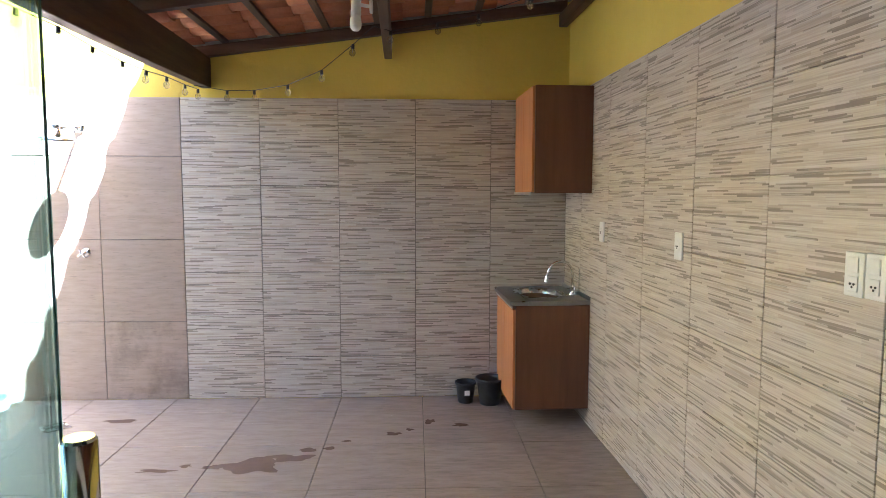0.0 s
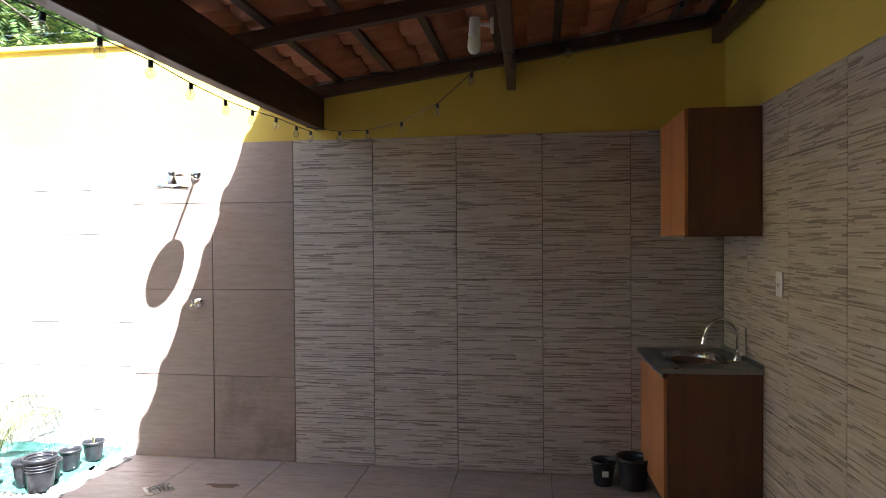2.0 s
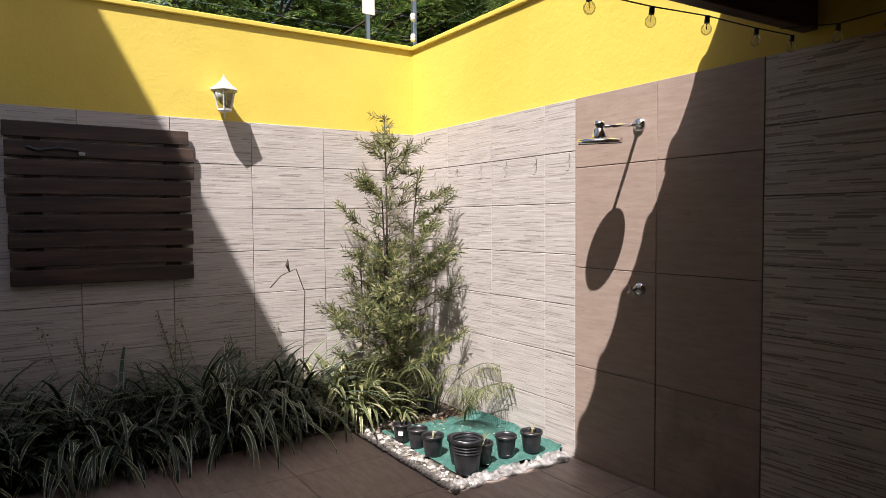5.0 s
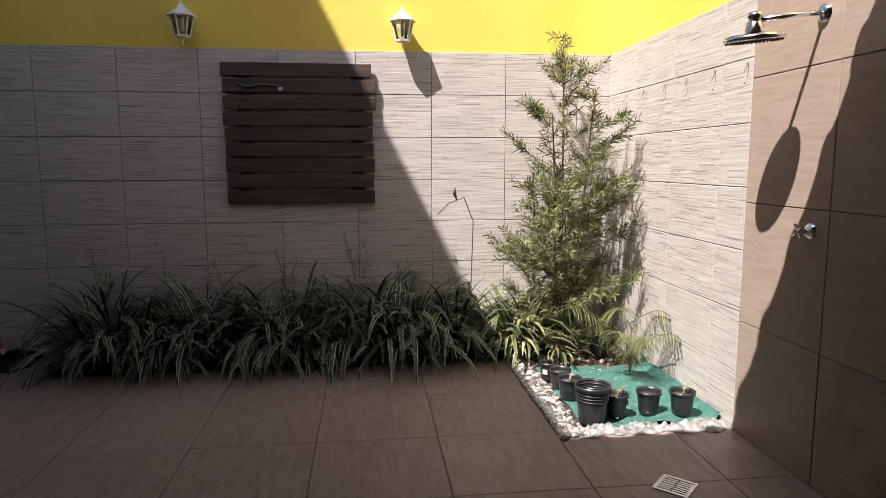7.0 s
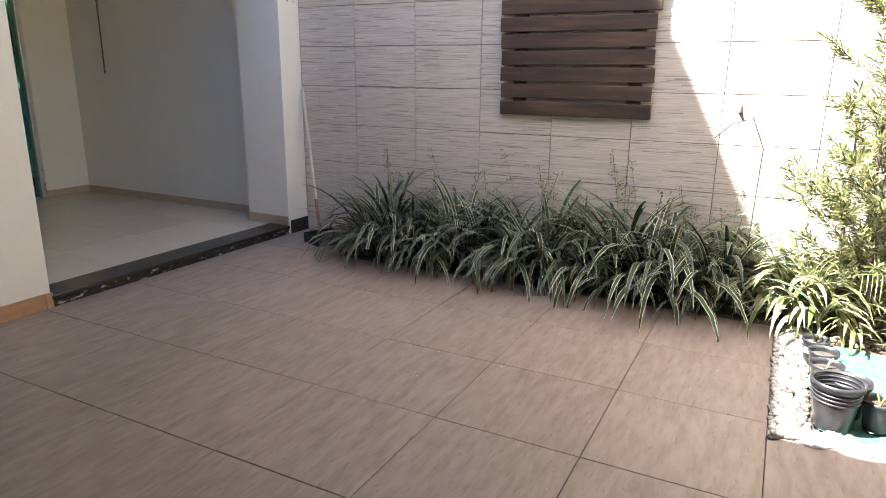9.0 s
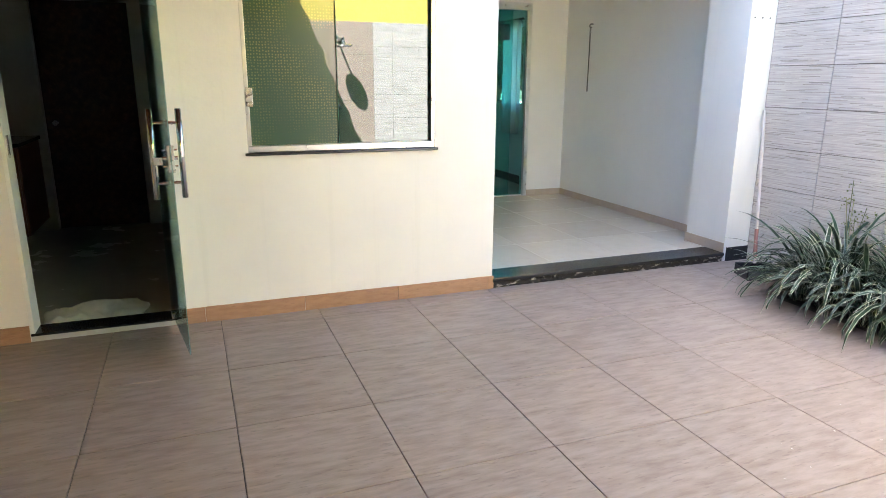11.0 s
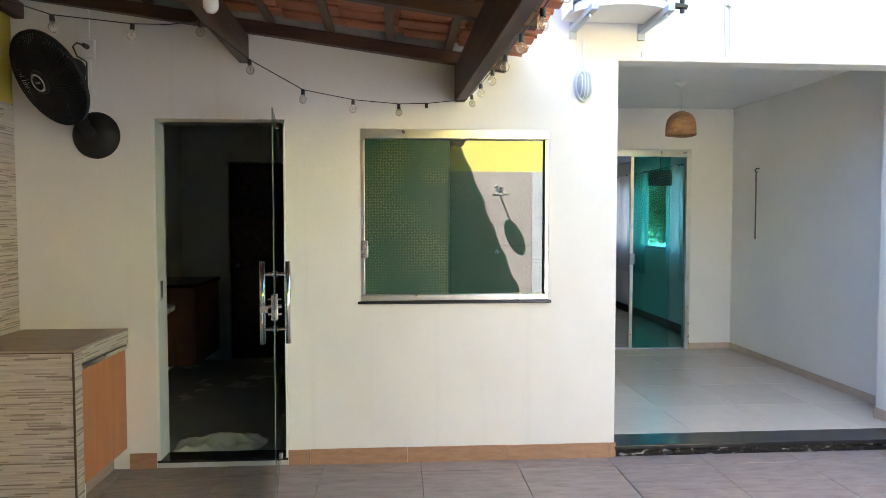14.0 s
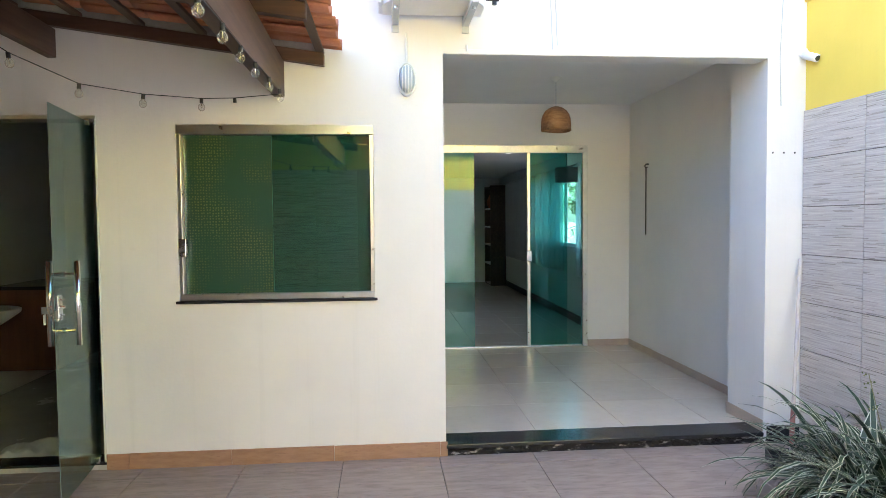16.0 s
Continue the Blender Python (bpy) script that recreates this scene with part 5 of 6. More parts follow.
# ---- things on the house front ----
def air_conditioner():
    ac = thing("air_conditioner", "white outdoor air conditioner on wall brackets", "air conditioner", at=pose(-2.26, SOUTH, 2.725))

    def slab(w, d, z0, z1):
        """A plate with a straight back and a bowed front, from z0 to z1."""
        bm = bmesh.new()
        line = [(-w, 0.09), (-w, 0.22)] + [(-w * math.cos(math.pi * j / 20), 0.22 + (d - 0.22) * math.sin(math.pi * j / 20)) for j in range(1, 20)] + [(w, 0.22), (w, 0.09)]
        lo, hi = [bm.verts.new((x, y, z0)) for x, y in line], [bm.verts.new((x, y, z1)) for x, y in line]
        for j in range(len(line)):
            q = (j + 1) % len(line)
            bm.faces.new((lo[j], lo[q], hi[q], hi[j]))
        bm.faces.new(lo[::-1])
        bm.faces.new(hi)
        return bm

    part("base_pan", slab(0.295, 0.44, -0.022, 0.018), WHITE_PLASTIC, ac, "white bowed base pan")
    part("core", slab(0.262, 0.405, 0.019, 0.54), BLACK_PLASTIC, ac, "dark coil behind the louvres")
    for kk in range(26):
        part("louvre", slab(0.278, 0.422, 0.026 + kk * 0.0195, 0.035 + kk * 0.0195), GREY_PLASTIC, ac)
    part("top_cover", slab(0.295, 0.44, 0.541, 0.565), WHITE_PLASTIC, ac)
    part("side_panel", boxed(0.296, 0.312, 0.10, 0.30, -0.02, 0.55, 0.003), WHITE_PLASTIC, ac)
    for s in (-1, 1):
        b = part("bracket", boxed(s * 0.215 - 0.020, s * 0.215 + 0.020, 0.013, 0.46, -0.060, -0.024, 0.003), GREY_PLASTIC, ac)
        part("wall_flange", boxed(s * 0.215 - 0.022, s * 0.215 + 0.022, 0.0, 0.012, -0.10, 0.25, 0.002), GREY_PLASTIC, b)
        part("bolt", rod(bmesh.new(), (s * 0.215, 0.38, -0.075), (s * 0.215, 0.38, -0.02), 0.010), STEEL, b)
    part("service_valve", rod(bmesh.new(), (-0.30, 0.30, 0.02), (-0.37, 0.31, 0.01), 0.018, 0.014), BLACK_PLASTIC, ac)
    part("valve_cap", rod(bmesh.new(), (-0.345, 0.30, -0.02), (-0.345, 0.30, 0.055), 0.013), BLACK_PLASTIC, ac)
    part("drain_line", tube(bmesh.new(), [(-0.22, 0.012, -0.17), (-0.222, 0.010, -0.21)], 0.006, 8), WHITE_PLASTIC, ac)
    bl = thing("bulkhead_light", "oval caged bulkhead light with a white conduit", "wall lamp", at=pose(-2.112, SOUTH, 2.34))
    m = pose(0, 0, 0, -90, 0, 0) @ Matrix.Diagonal((0.055, 0.10, 1, 1))
    part("base", lathe(bmesh.new(), [(0, 0.03), (0.92, 0.03), (1.0, 0.022), (1.03, 0.0)], 36, m), WHITE_PLASTIC, bl, "", True)
    part("diffuser", lathe(bmesh.new(), [(0, 0.075), (0.45, 0.072), (0.75, 0.058), (0.84, 0.031)], 36, m), GREY_PLASTIC, bl, "ribbed glass diffuser", True)
    for x in (-0.028, -0.009, 0.009, 0.028):
        h = 0.085 * math.sqrt(max(0.05, 1 - (x / 0.05) ** 2))
        part("cage_bar", tube(bmesh.new(), [(x, 0.025, -h), (x, 0.07, -h * 0.8), (x, 0.084, 0), (x, 0.07, h * 0.8), (x, 0.025, h)], 0.0035, 6), WHITE_PLASTIC, bl)
    part("cage_ring", tube(bmesh.new(), [(0.052 * math.cos(a), 0.032, 0.096 * math.sin(a)) for a in [2 * math.pi * j / 24 for j in range(25)]], 0.006, 6), WHITE_PLASTIC, bl)
    part("conduit", rod(bmesh.new(), (0, 0.008, 0.10), (0, 0.008, 0.28), 0.007, 0.007, 10), WHITE_PLASTIC, bl)
    wc = thing("wall_cable", "thin grey cables hanging down the upper wall", "cable")
    for x, z0 in ((-3.02, 2.535), (-3.05, 2.56), (-4.52, 2.2)):
        part("cable", tube(bmesh.new(), [(x, SOUTH + 0.004, z0), (x + 0.012, SOUTH + 0.005, z0 + 0.3), (x - 0.01, SOUTH + 0.004, z0 + 0.8), (x + 0.01, SOUTH + 0.004, 4.2)], 0.0028, 6), GREY_PLASTIC, wc)
    sp = thing("cable_spout", "small white pipe end on the upper wall", "pipe", at=pose(-3.03, SOUTH, 2.86))
    part("pipe", rod(bmesh.new(), (0, 0, 0), (0, 0.05, -0.01), 0.016, 0.016, 14), WHITE_PLASTIC, sp)
    sc = thing("security_camera", "small white bullet camera on the wall", "camera", at=pose(-4.66, SOUTH, 2.52))
    part("mount", rod(bmesh.new(), (0, 0, 0.02), (0, 0.03, 0.02), 0.028, 0.024, 18), WHITE_PLASTIC, sc)
    part("body", rod(bmesh.new(), (0.0, 0.025, 0.0), (-0.015, 0.13, -0.045), 0.026, 0.026, 18), WHITE_PLASTIC, sc, "", True)
    part("lens", rod(bmesh.new(), (-0.0151, 0.130, -0.0451), (-0.016, 0.134, -0.047), 0.017, 0.017, 14), BLACK_PLASTIC, sc)


air_conditioner()

pl = thing("pendant_lamp", "woven rattan pendant lamp hanging from the porch ceiling", "pendant lamp", at=pose(-3.50, -1.22, 2.74) @ Matrix.Diagonal((0.88, 0.88, 0.875, 1)))
part("ceiling_cup", lathe(bmesh.new(), [(0.062, 0.0), (0.05, -0.012), (0.012, -0.045), (0, -0.045)], 24), WHITE_PLASTIC, pl, "", True)
part("cord", rod(bmesh.new(), (0, 0, -0.04), (0, 0, -0.30), 0.004, 0.004, 6), GREY_PLASTIC, pl)
bm = lathe(bmesh.new(), [(0.0, -0.290), (0.035, -0.294), (0.075, -0.310), (0.110, -0.338), (0.134, -0.375), (0.146, -0.42), (0.150, -0.47), (0.151, -0.535), (0.146, -0.535), (0.141, -0.42), (0.105, -0.345), (0.06, -0.314), (0.0, -0.298)], 36)
part("shade", bm, RATTAN, pl, "brown woven rattan shade", True)
part("rim_ring", tube(bmesh.new(), [(0.149 * math.cos(2 * math.pi * j / 36), 0.149 * math.sin(2 * math.pi * j / 36), -0.534 - 0.006 * math.sin(j * 0.35)) for j in range(37)], 0.005, 6), RATTAN, pl)

DARK_STEEL = surf("tarnished_steel", (0.05, 0.048, 0.042), (0.11, 0.10, 0.09), 30, 0.45, 0.1, 200, 0.8)
hc = thing("hammock_chain", "metal hammock hook with a hanging chain", "hook", at=pose(-4.68, -1.99, 2.04))
part("hook", tube(bmesh.new(), [(0, 0, 0), (0.03, 0, 0), (0.045, 0, -0.02), (0.03, 0, -0.04), (0.015, 0, -0.03)], 0.007, 8), DARK_STEEL, hc)
for kk in range(4):
    part("link", tube(bmesh.new(), [(0.03 + (0.009 * math.cos(a) if kk % 2 else 0), 0.009 * math.cos(a) if not kk % 2 else 0, -0.055 - kk * 0.03 + 0.019 * math.sin(a)) for a in [2 * math.pi * j / 12 for j in range(13)]], 0.0035, 5), DARK_STEEL, hc)
part("rod", rod(bmesh.new(), (0.03, 0, -0.16), (0.03, 0, -0.62), 0.0065, 0.0065, 8), DARK_STEEL, hc)
for kk in range(3):
    part("link", tube(bmesh.new(), [(0.03, 0.009 * math.cos(a), -0.635 - kk * 0.035 + 0.019 * math.sin(a)) for a in [2 * math.pi * j / 12 for j in range(13)]], 0.0035, 5), DARK_STEEL, hc)

# dustpan against the pier
dp = thing("dustpan", "black lobby dustpan with a long pale handle", "dustpan", at=pose(-4.36, 0.93, 0.0, 0, 0, -20))
bm = bmesh.new()
box(bm, -0.14, 0.14, -0.11, 0.11, 0.0, 0.012, 0.004)
box(bm, -0.14, 0.14, -0.11, -0.098, 0.013, 0.085, 0.004)
box(bm, -0.14, -0.13, -0.097, 0.10, 0.013, 0.075, 0.003)
box(bm, 0.13, 0.14, -0.097, 0.10, 0.013, 0.075, 0.003)
part("tray", bm, BLACK_PLASTIC, dp)
q = pose(-4.36, 0.93, 0.0, 0, 0, -20).inverted()
top, low = q @ Vector((-4.655, 0.515, 1.21)), Vector((0, -0.085, 0.08))
part("handle", tube(bmesh.new(), [low, top], 0.012, 10), surf("pale_wood_handle", (0.45, 0.40, 0.36), (0.58, 0.52, 0.48), 9, 0.5), dp)
part("grip_sleeve", tube(bmesh.new(), [low.lerp(top, 0.03), low.lerp(top, 0.22)], 0.0145, 10), surf("red_sleeve", (0.26, 0.11, 0.09), (0.32, 0.14, 0.12), 9, 0.5), dp, "red plastic sleeve")

# rag on the door sill
bm = bmesh.new()
n = 26
vs = []
for i in range(n + 1):
    for j in range(n + 1):
        x, y = 0.48 - 0.56 * i / n, 0.06 + 0.26 * j / n
        p = Vector((x * 7.0, y * 7.0, 3.3))
        edge = min(i, n - i, j, n - j) / n
        z = 0.032 + 0.048 * max(0, noise.noise(p) + 0.25) * min(1, edge * 5) + 0.034 * (1 - 2.2 * abs(noise.noise(p * 1.5))) ** 2 * min(1, edge * 6)
        vs.append(bm.verts.new((x + 0.05 * noise.noise(p * 0.6), y + 0.05 * noise.noise(p * 0.6 + Vector((9, 0, 0))), z + 0.002)))
for i in range(n):
    for j in range(n):
        bm.faces.new((vs[i * (n + 1) + j], vs[(i + 1) * (n + 1) + j], vs[(i + 1) * (n + 1) + j + 1], vs[i * (n + 1) + j + 1]))
rag = part("floor_cloth", bm, CLOTH, None, "", True)
tagged(rag, "crumpled white floor cloth inside the door", "cloth")
so = rag.modifiers.new("thickness", 'SOLIDIFY')
so.thickness = 0.003

# ---- planted bed ----
BED = (WEST, -2.76, 4.27, NORTH)
bed = tagged(part("bed_soil", boxed(WEST + 0.001, -2.77, 4.28, NORTH - 0.009, -0.0075, -0.002), SOIL), "dark soil of the planted corner", "soil", kind="structure")
strip = tagged(part("soil_strip", boxed(WEST + 0.001, -4.17, 1.20, 4.279, -0.0075, -0.003), SOIL), "strip of soil along the garden wall", "soil", kind="structure")

bm = bmesh.new()
n1, n2 = 34, 30
vs = []
for i in range(n1 + 1):
    for j in range(n2 + 1):
        x, y = -3.88 + 1.00 * i / n1, 4.42 + 0.73 * j / n2
        p = Vector((x * 5, y * 5, 0.7))
        lift = 0.03 * max(0, noise.noise(p * 0.9)) + 0.012 * noise.noise(p * 2.5)
        if j == n2:
            lift += 0.05
        x += 0.02 * noise.noise(p * 1.3)
        if j == 0:
            y += 0.05 * noise.noise(Vector((x * 4, 0, 2)))
        vs.append(bm.verts.new((x, min(y, NORTH - 0.012), 0.006 + max(0.0, lift))))
for i in range(n1):
    for j in range(n2):
        bm.faces.new((vs[i * (n2 + 1) + j], vs[(i + 1) * (n2 + 1) + j], vs[(i + 1) * (n2 + 1) + j + 1], vs[i * (n2 + 1) + j + 1]))
tagged(part("shade_net", bm, NET, None, "", True), "green shade netting laid over the bed", "net")

# rolled pale liner along the edge by the paving
bm = bmesh.new()
vs = []
for i in range(81):
    for j in range(11):
        p = Vector((i * 0.22, j * 0.5, 1.0))
        x = -2.79 - 0.11 * j / 10 - 0.045 * noise.noise(p * 0.5)
        vs.append(bm.verts.new((x, 4.30 + 0.85 * i / 80, 0.004 + 0.034 * math.sin(math.pi * j / 10) * (0.15 + 1.5 * abs(noise.noise(p * 1.7))))))
for i in range(80):
    for j in range(10):
        bm.faces.new((vs[i * 11 + j], vs[(i + 1) * 11 + j], vs[(i + 1) * 11 + j + 1], vs[i * 11 + j + 1]))
tagged(part("bed_liner", bm, surf("dirty_liner", (0.05, 0.043, 0.037), (0.40, 0.385, 0.36), 26, 0.8, 0.6, 60), None, "", True), "crumpled pale liner along the bed edge", "liner")

random.seed(77)
bm = bmesh.new()
for kk in range(1100):
    if random.random() < 0.62:
        f = random.random()
        x, y = -4.10 + 1.34 * f + random.gauss(0, 0.03), 4.30 + random.random() * 0.10 + 0.0
        if x > -3.2 and random.random() < 0.4:
            continue
    else:
        x, y = random.uniform(-4.5, -3.95), random.uniform(4.3, 5.0)
    x = min(max(x, WEST + 0.04), -2.80)
    r = random.uniform(0.007, 0.023)
    m = pose(x, min(y, 5.1), r * 0.45, random.uniform(-25, 25), random.uniform(-25, 25), random.uniform(0, 360)) @ Matrix.Diagonal((r * 1.3, r, r * 0.62, 1))
    bmesh.ops.create_icosphere(bm, subdivisions=1, radius=1.0, matrix=m)
tagged(part("pebbles", bm, PEBBLE, None, "", True), "scattered white pebbles edging the bed", "pebbles", kind="stuff")
bm = bmesh.new()
for kk in range(260):
    x, y = -4.12 + 1.36 * random.random(), 4.262 + random.random() * 0.05
    r = random.uniform(0.008, 0.020)
    m = pose(x, y, r * 0.4, 0, random.uniform(-25, 25), random.uniform(0, 360)) @ Matrix.Diagonal((r * 1.3, r, r * 0.6, 1))
    bmesh.ops.create_icosphere(bm, subdivisions=1, radius=1.0, matrix=m)
tagged(part("dark_gravel", bm, surf("dark_gravel", (0.05, 0.045, 0.04), (0.2, 0.18, 0.16), 30, 0.85), None, "", True), "small dark gravel at the bed edge", "gravel", kind="stuff")

# litter and flecks
def scatter(name, n, area, lo, hi, thin, mat, label, category, z=0.004):
    bm = bmesh.new()
    for _ in range(n):
        x, y = random.uniform(area[0], area[1]), random.uniform(area[2], area[3])
        r = random.uniform(lo, hi)
        v = []
        turn, tip = random.uniform(0, 6.28), random.uniform(-0.35, 0.35)
        for k, (a, w) in enumerate(((0, 1.0), (1.2, 0.45), (2.0, 0.4), (3.14, 1.0), (4.2, 0.42), (5.1, 0.45))):
            dx, dy = r * w * math.cos(a), r * w * math.sin(a) * thin
            v.append(bm.verts.new((x + dx * math.cos(turn) - dy * math.sin(turn), y + dx * math.sin(turn) + dy * math.cos(turn), z + max(0.0, dx * tip) + 0.001 * (k % 2))))
        bm.faces.new(v)
    return tagged(part(name, bm, mat), label, category, kind="stuff")


DRY_LEAF = leaf_mat("dry_leaf", (0.06, 0.032, 0.016), (0.15, 0.085, 0.042), (0.30, 0.20, 0.11))
FLECK = leaf_mat("pale_fleck", (0.35, 0.32, 0.28), (0.55, 0.52, 0.47), (0.75, 0.73, 0.68))
scatter("leaf_litter", 900, (-4.62, -3.80, 4.30, 5.12), 0.012, 0.035, 0.55, DRY_LEAF, "brown leaf litter under the conifer", "leaf litter", 0.006)
scatter("leaf_litter", 620, (-4.62, -4.16, 1.06, 4.30), 0.010, 0.03, 0.5, DRY_LEAF, "brown leaf litter under the grasses", "leaf litter", 0.004)
scatter("debris_flecks", 90, (-3.85, -2.92, 4.44, 5.10), 0.004, 0.012, 0.6, FLECK, "pale debris flecks on the netting", "debris", 0.034)
scatter("debris_flecks", 34, (-4.0, -2.0, 2.6, 4.2), 0.003, 0.007, 0.8, FLECK, "tiny white flecks on the floor tiles", "debris", 0.0035)
scatter("debris_flecks", 16, (-2.0, 0.4, 2.2, 4.9), 0.003, 0.006, 0.8, FLECK, "tiny white flecks on the floor tiles", "debris", 0.0035)

# pots on the net
pot(-2.95, 4.475, 0.012, 0.092, 0.205, "large black nursery pot with stacked rims", False, 0, False, True)
pot(-3.01, 4.63, 0.015, 0.064, 0.125, "black nursery pot with soil", True, 3, True)
pot(-3.02, 4.815, 0.015, 0.066, 0.13, "black nursery pot with soil", True, 0)
pot(-2.98, 4.985, 0.02, 0.068, 0.13, "black nursery pot against the wall", True, 2)
pot(-3.29, 4.46, 0.012, 0.068, 0.13, "black nursery pot with soil", True, 2)
pot(-3.46, 4.455, 0.012, 0.064, 0.125, "black nursery pot with soil", True, 0)
pot(-3.62, 4.43, 0.012, 0.060, 0.12, "black nursery pot with a green seedling", True, 18, True)
pot(-3.09, 4.53, 0.015, 0.080, 0.155, "empty black nursery pot", False)
pot(-4.06, 4.92, 0.01, 0.080, 0.14, "black nursery pot among the stems", True, 4)


# ---- plants ----
def strap_clump(seed, blades, length, mat):
    random.seed(seed)
    bm = bmesh.new()
    for _ in range(blades):
        a = random.uniform(0, 2 * math.pi)
        r = random.uniform(0, 0.07)
        blade(bm, Vector((r * math.cos(a), r * math.sin(a), 0.0)), a + random.gauss(0, 0.5), length * random.uniform(0.6, 1.15), random.uniform(0.020, 0.034), random.uniform(0.5, 1.5), 8, random.uniform(0.75, 1.55))
    return finish("blades", bm, mat)


def flower_stalks(seed, count, h):
    random.seed(seed)
    bm = bmesh.new()
    for _ in range(count):
        a = random.uniform(0, 6.28)
        l = random.uniform(0.7, 1.1) * h
        tip = Vector((math.cos(a) * 0.25 * l, math.sin(a) * 0.25 * l, l))
        tube(bm, [Vector((0, 0, 0.1)), tip * 0.55 + Vector((0, 0, 0.05)), tip], 0.0018, 4)
        for _ in range(14):
            p = tip * random.uniform(0.75, 1.0) + Vector((random.gauss(0, 0.015), random.gauss(0, 0.015), 0))
            bmesh.ops.create_icosphere(bm, subdivisions=1, radius=random.uniform(0.003, 0.0055), matrix=Matrix.Translation(p))
    return finish("stalks", bm, PALE_BLADE)


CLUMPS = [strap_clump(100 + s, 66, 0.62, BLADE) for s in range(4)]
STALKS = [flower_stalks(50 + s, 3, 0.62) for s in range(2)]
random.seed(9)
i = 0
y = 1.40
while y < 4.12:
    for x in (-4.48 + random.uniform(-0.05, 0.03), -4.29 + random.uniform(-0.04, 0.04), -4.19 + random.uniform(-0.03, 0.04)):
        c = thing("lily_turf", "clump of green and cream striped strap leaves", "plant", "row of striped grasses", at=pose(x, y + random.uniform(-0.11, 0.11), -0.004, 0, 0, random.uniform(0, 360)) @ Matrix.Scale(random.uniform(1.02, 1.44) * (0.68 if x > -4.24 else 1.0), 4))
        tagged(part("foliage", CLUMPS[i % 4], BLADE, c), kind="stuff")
        if i % 3 == 0:
            tagged(part("flower_spray", STALKS[i % 2], PALE_BLADE, c), kind="stuff")
        i += 1
    y += 0.23
# same striped grass, its sunlit look carried by the lighter leaf colour
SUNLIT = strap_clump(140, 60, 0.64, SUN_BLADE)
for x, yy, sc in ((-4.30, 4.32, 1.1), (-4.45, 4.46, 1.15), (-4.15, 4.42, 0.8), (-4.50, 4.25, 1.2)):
    c = thing("lily_turf", "clump of striped strap leaves coloured as if sunlit", "plant", "row of striped grasses", at=pose(x, yy, -0.004, 0, 0, i * 77) @ Matrix.Scale(sc, 4))
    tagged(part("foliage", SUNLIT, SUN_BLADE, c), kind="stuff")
    i += 1
PALE = strap_clump(201, 40, 0.42, PALE_BLADE)
for x, yy, sc in ((-4.42, 4.32, 1.6), (-4.30, 4.46, 1.35), (-4.2, 4.6, 1.0), (-4.05, 4.62, 0.8)):
    c = thing("pale_grass", "tuft of yellowish narrow leaves", "plant", at=pose(x, yy, -0.002, 0, 0, i * 51) @ Matrix.Scale(sc, 4))
    tagged(part("foliage", PALE, PALE_BLADE, c), kind="stuff")
    i += 1


def fern_palm(x, y, h, fronds, seed, label, towards, spread):
    """Small palm: arching fronds in a fan, thin leaflets hanging from each rib."""
    random.seed(seed)
    f = thing("small_palm", label, "plant", at=pose(x, y, 0))
    for kk in range(fronds):
        a = radians(towards + spread * ((kk + 0.5) / fronds - 0.5)) + random.uniform(-0.15, 0.15)
        reach = h * random.uniform(0.7, 1.15)
        bm = bmesh.new()
        pts = [Vector((math.cos(a) * reach * (s / 10) ** 1.4, math.sin(a) * reach * (s / 10) ** 1.4, h * (1.75 * s / 10 - 0.95 * (s / 10) ** 2))) for s in range(11)]
        for q in pts:
            q.y = min(q.y, NORTH - y - 0.03)
        tube(bm, pts, 0.0028, 4)
        side = Vector((-math.sin(a), math.cos(a), 0))
        for s in range(6, 26):
            u = s / 26 * 10
            p = pts[int(u)].lerp(pts[min(10, int(u) + 1)], u % 1)
            for sg in (-1, 1):
                d = math.atan2(side.y * sg, side.x * sg) - sg * 0.7
                blade(bm, p, d, h * 0.36 * (1.1 - 0.6 * abs(s / 26 - 0.5)), 0.0055, 0.75, 4, random.uniform(-0.5, 0.2))
        for v in bm.verts:
            v.co.y = min(v.co.y, NORTH - y - 0.02)
        part("frond", bm, PALE_BLADE, f)


fern_palm(-3.72, 5.00, 0.42, 5, 4, "small yellowish palm drooping by the tiled wall", -10, 70)
fern_palm(-4.02, 4.98, 0.55, 5, 6, "slender palm behind the conifer", -60, 240)


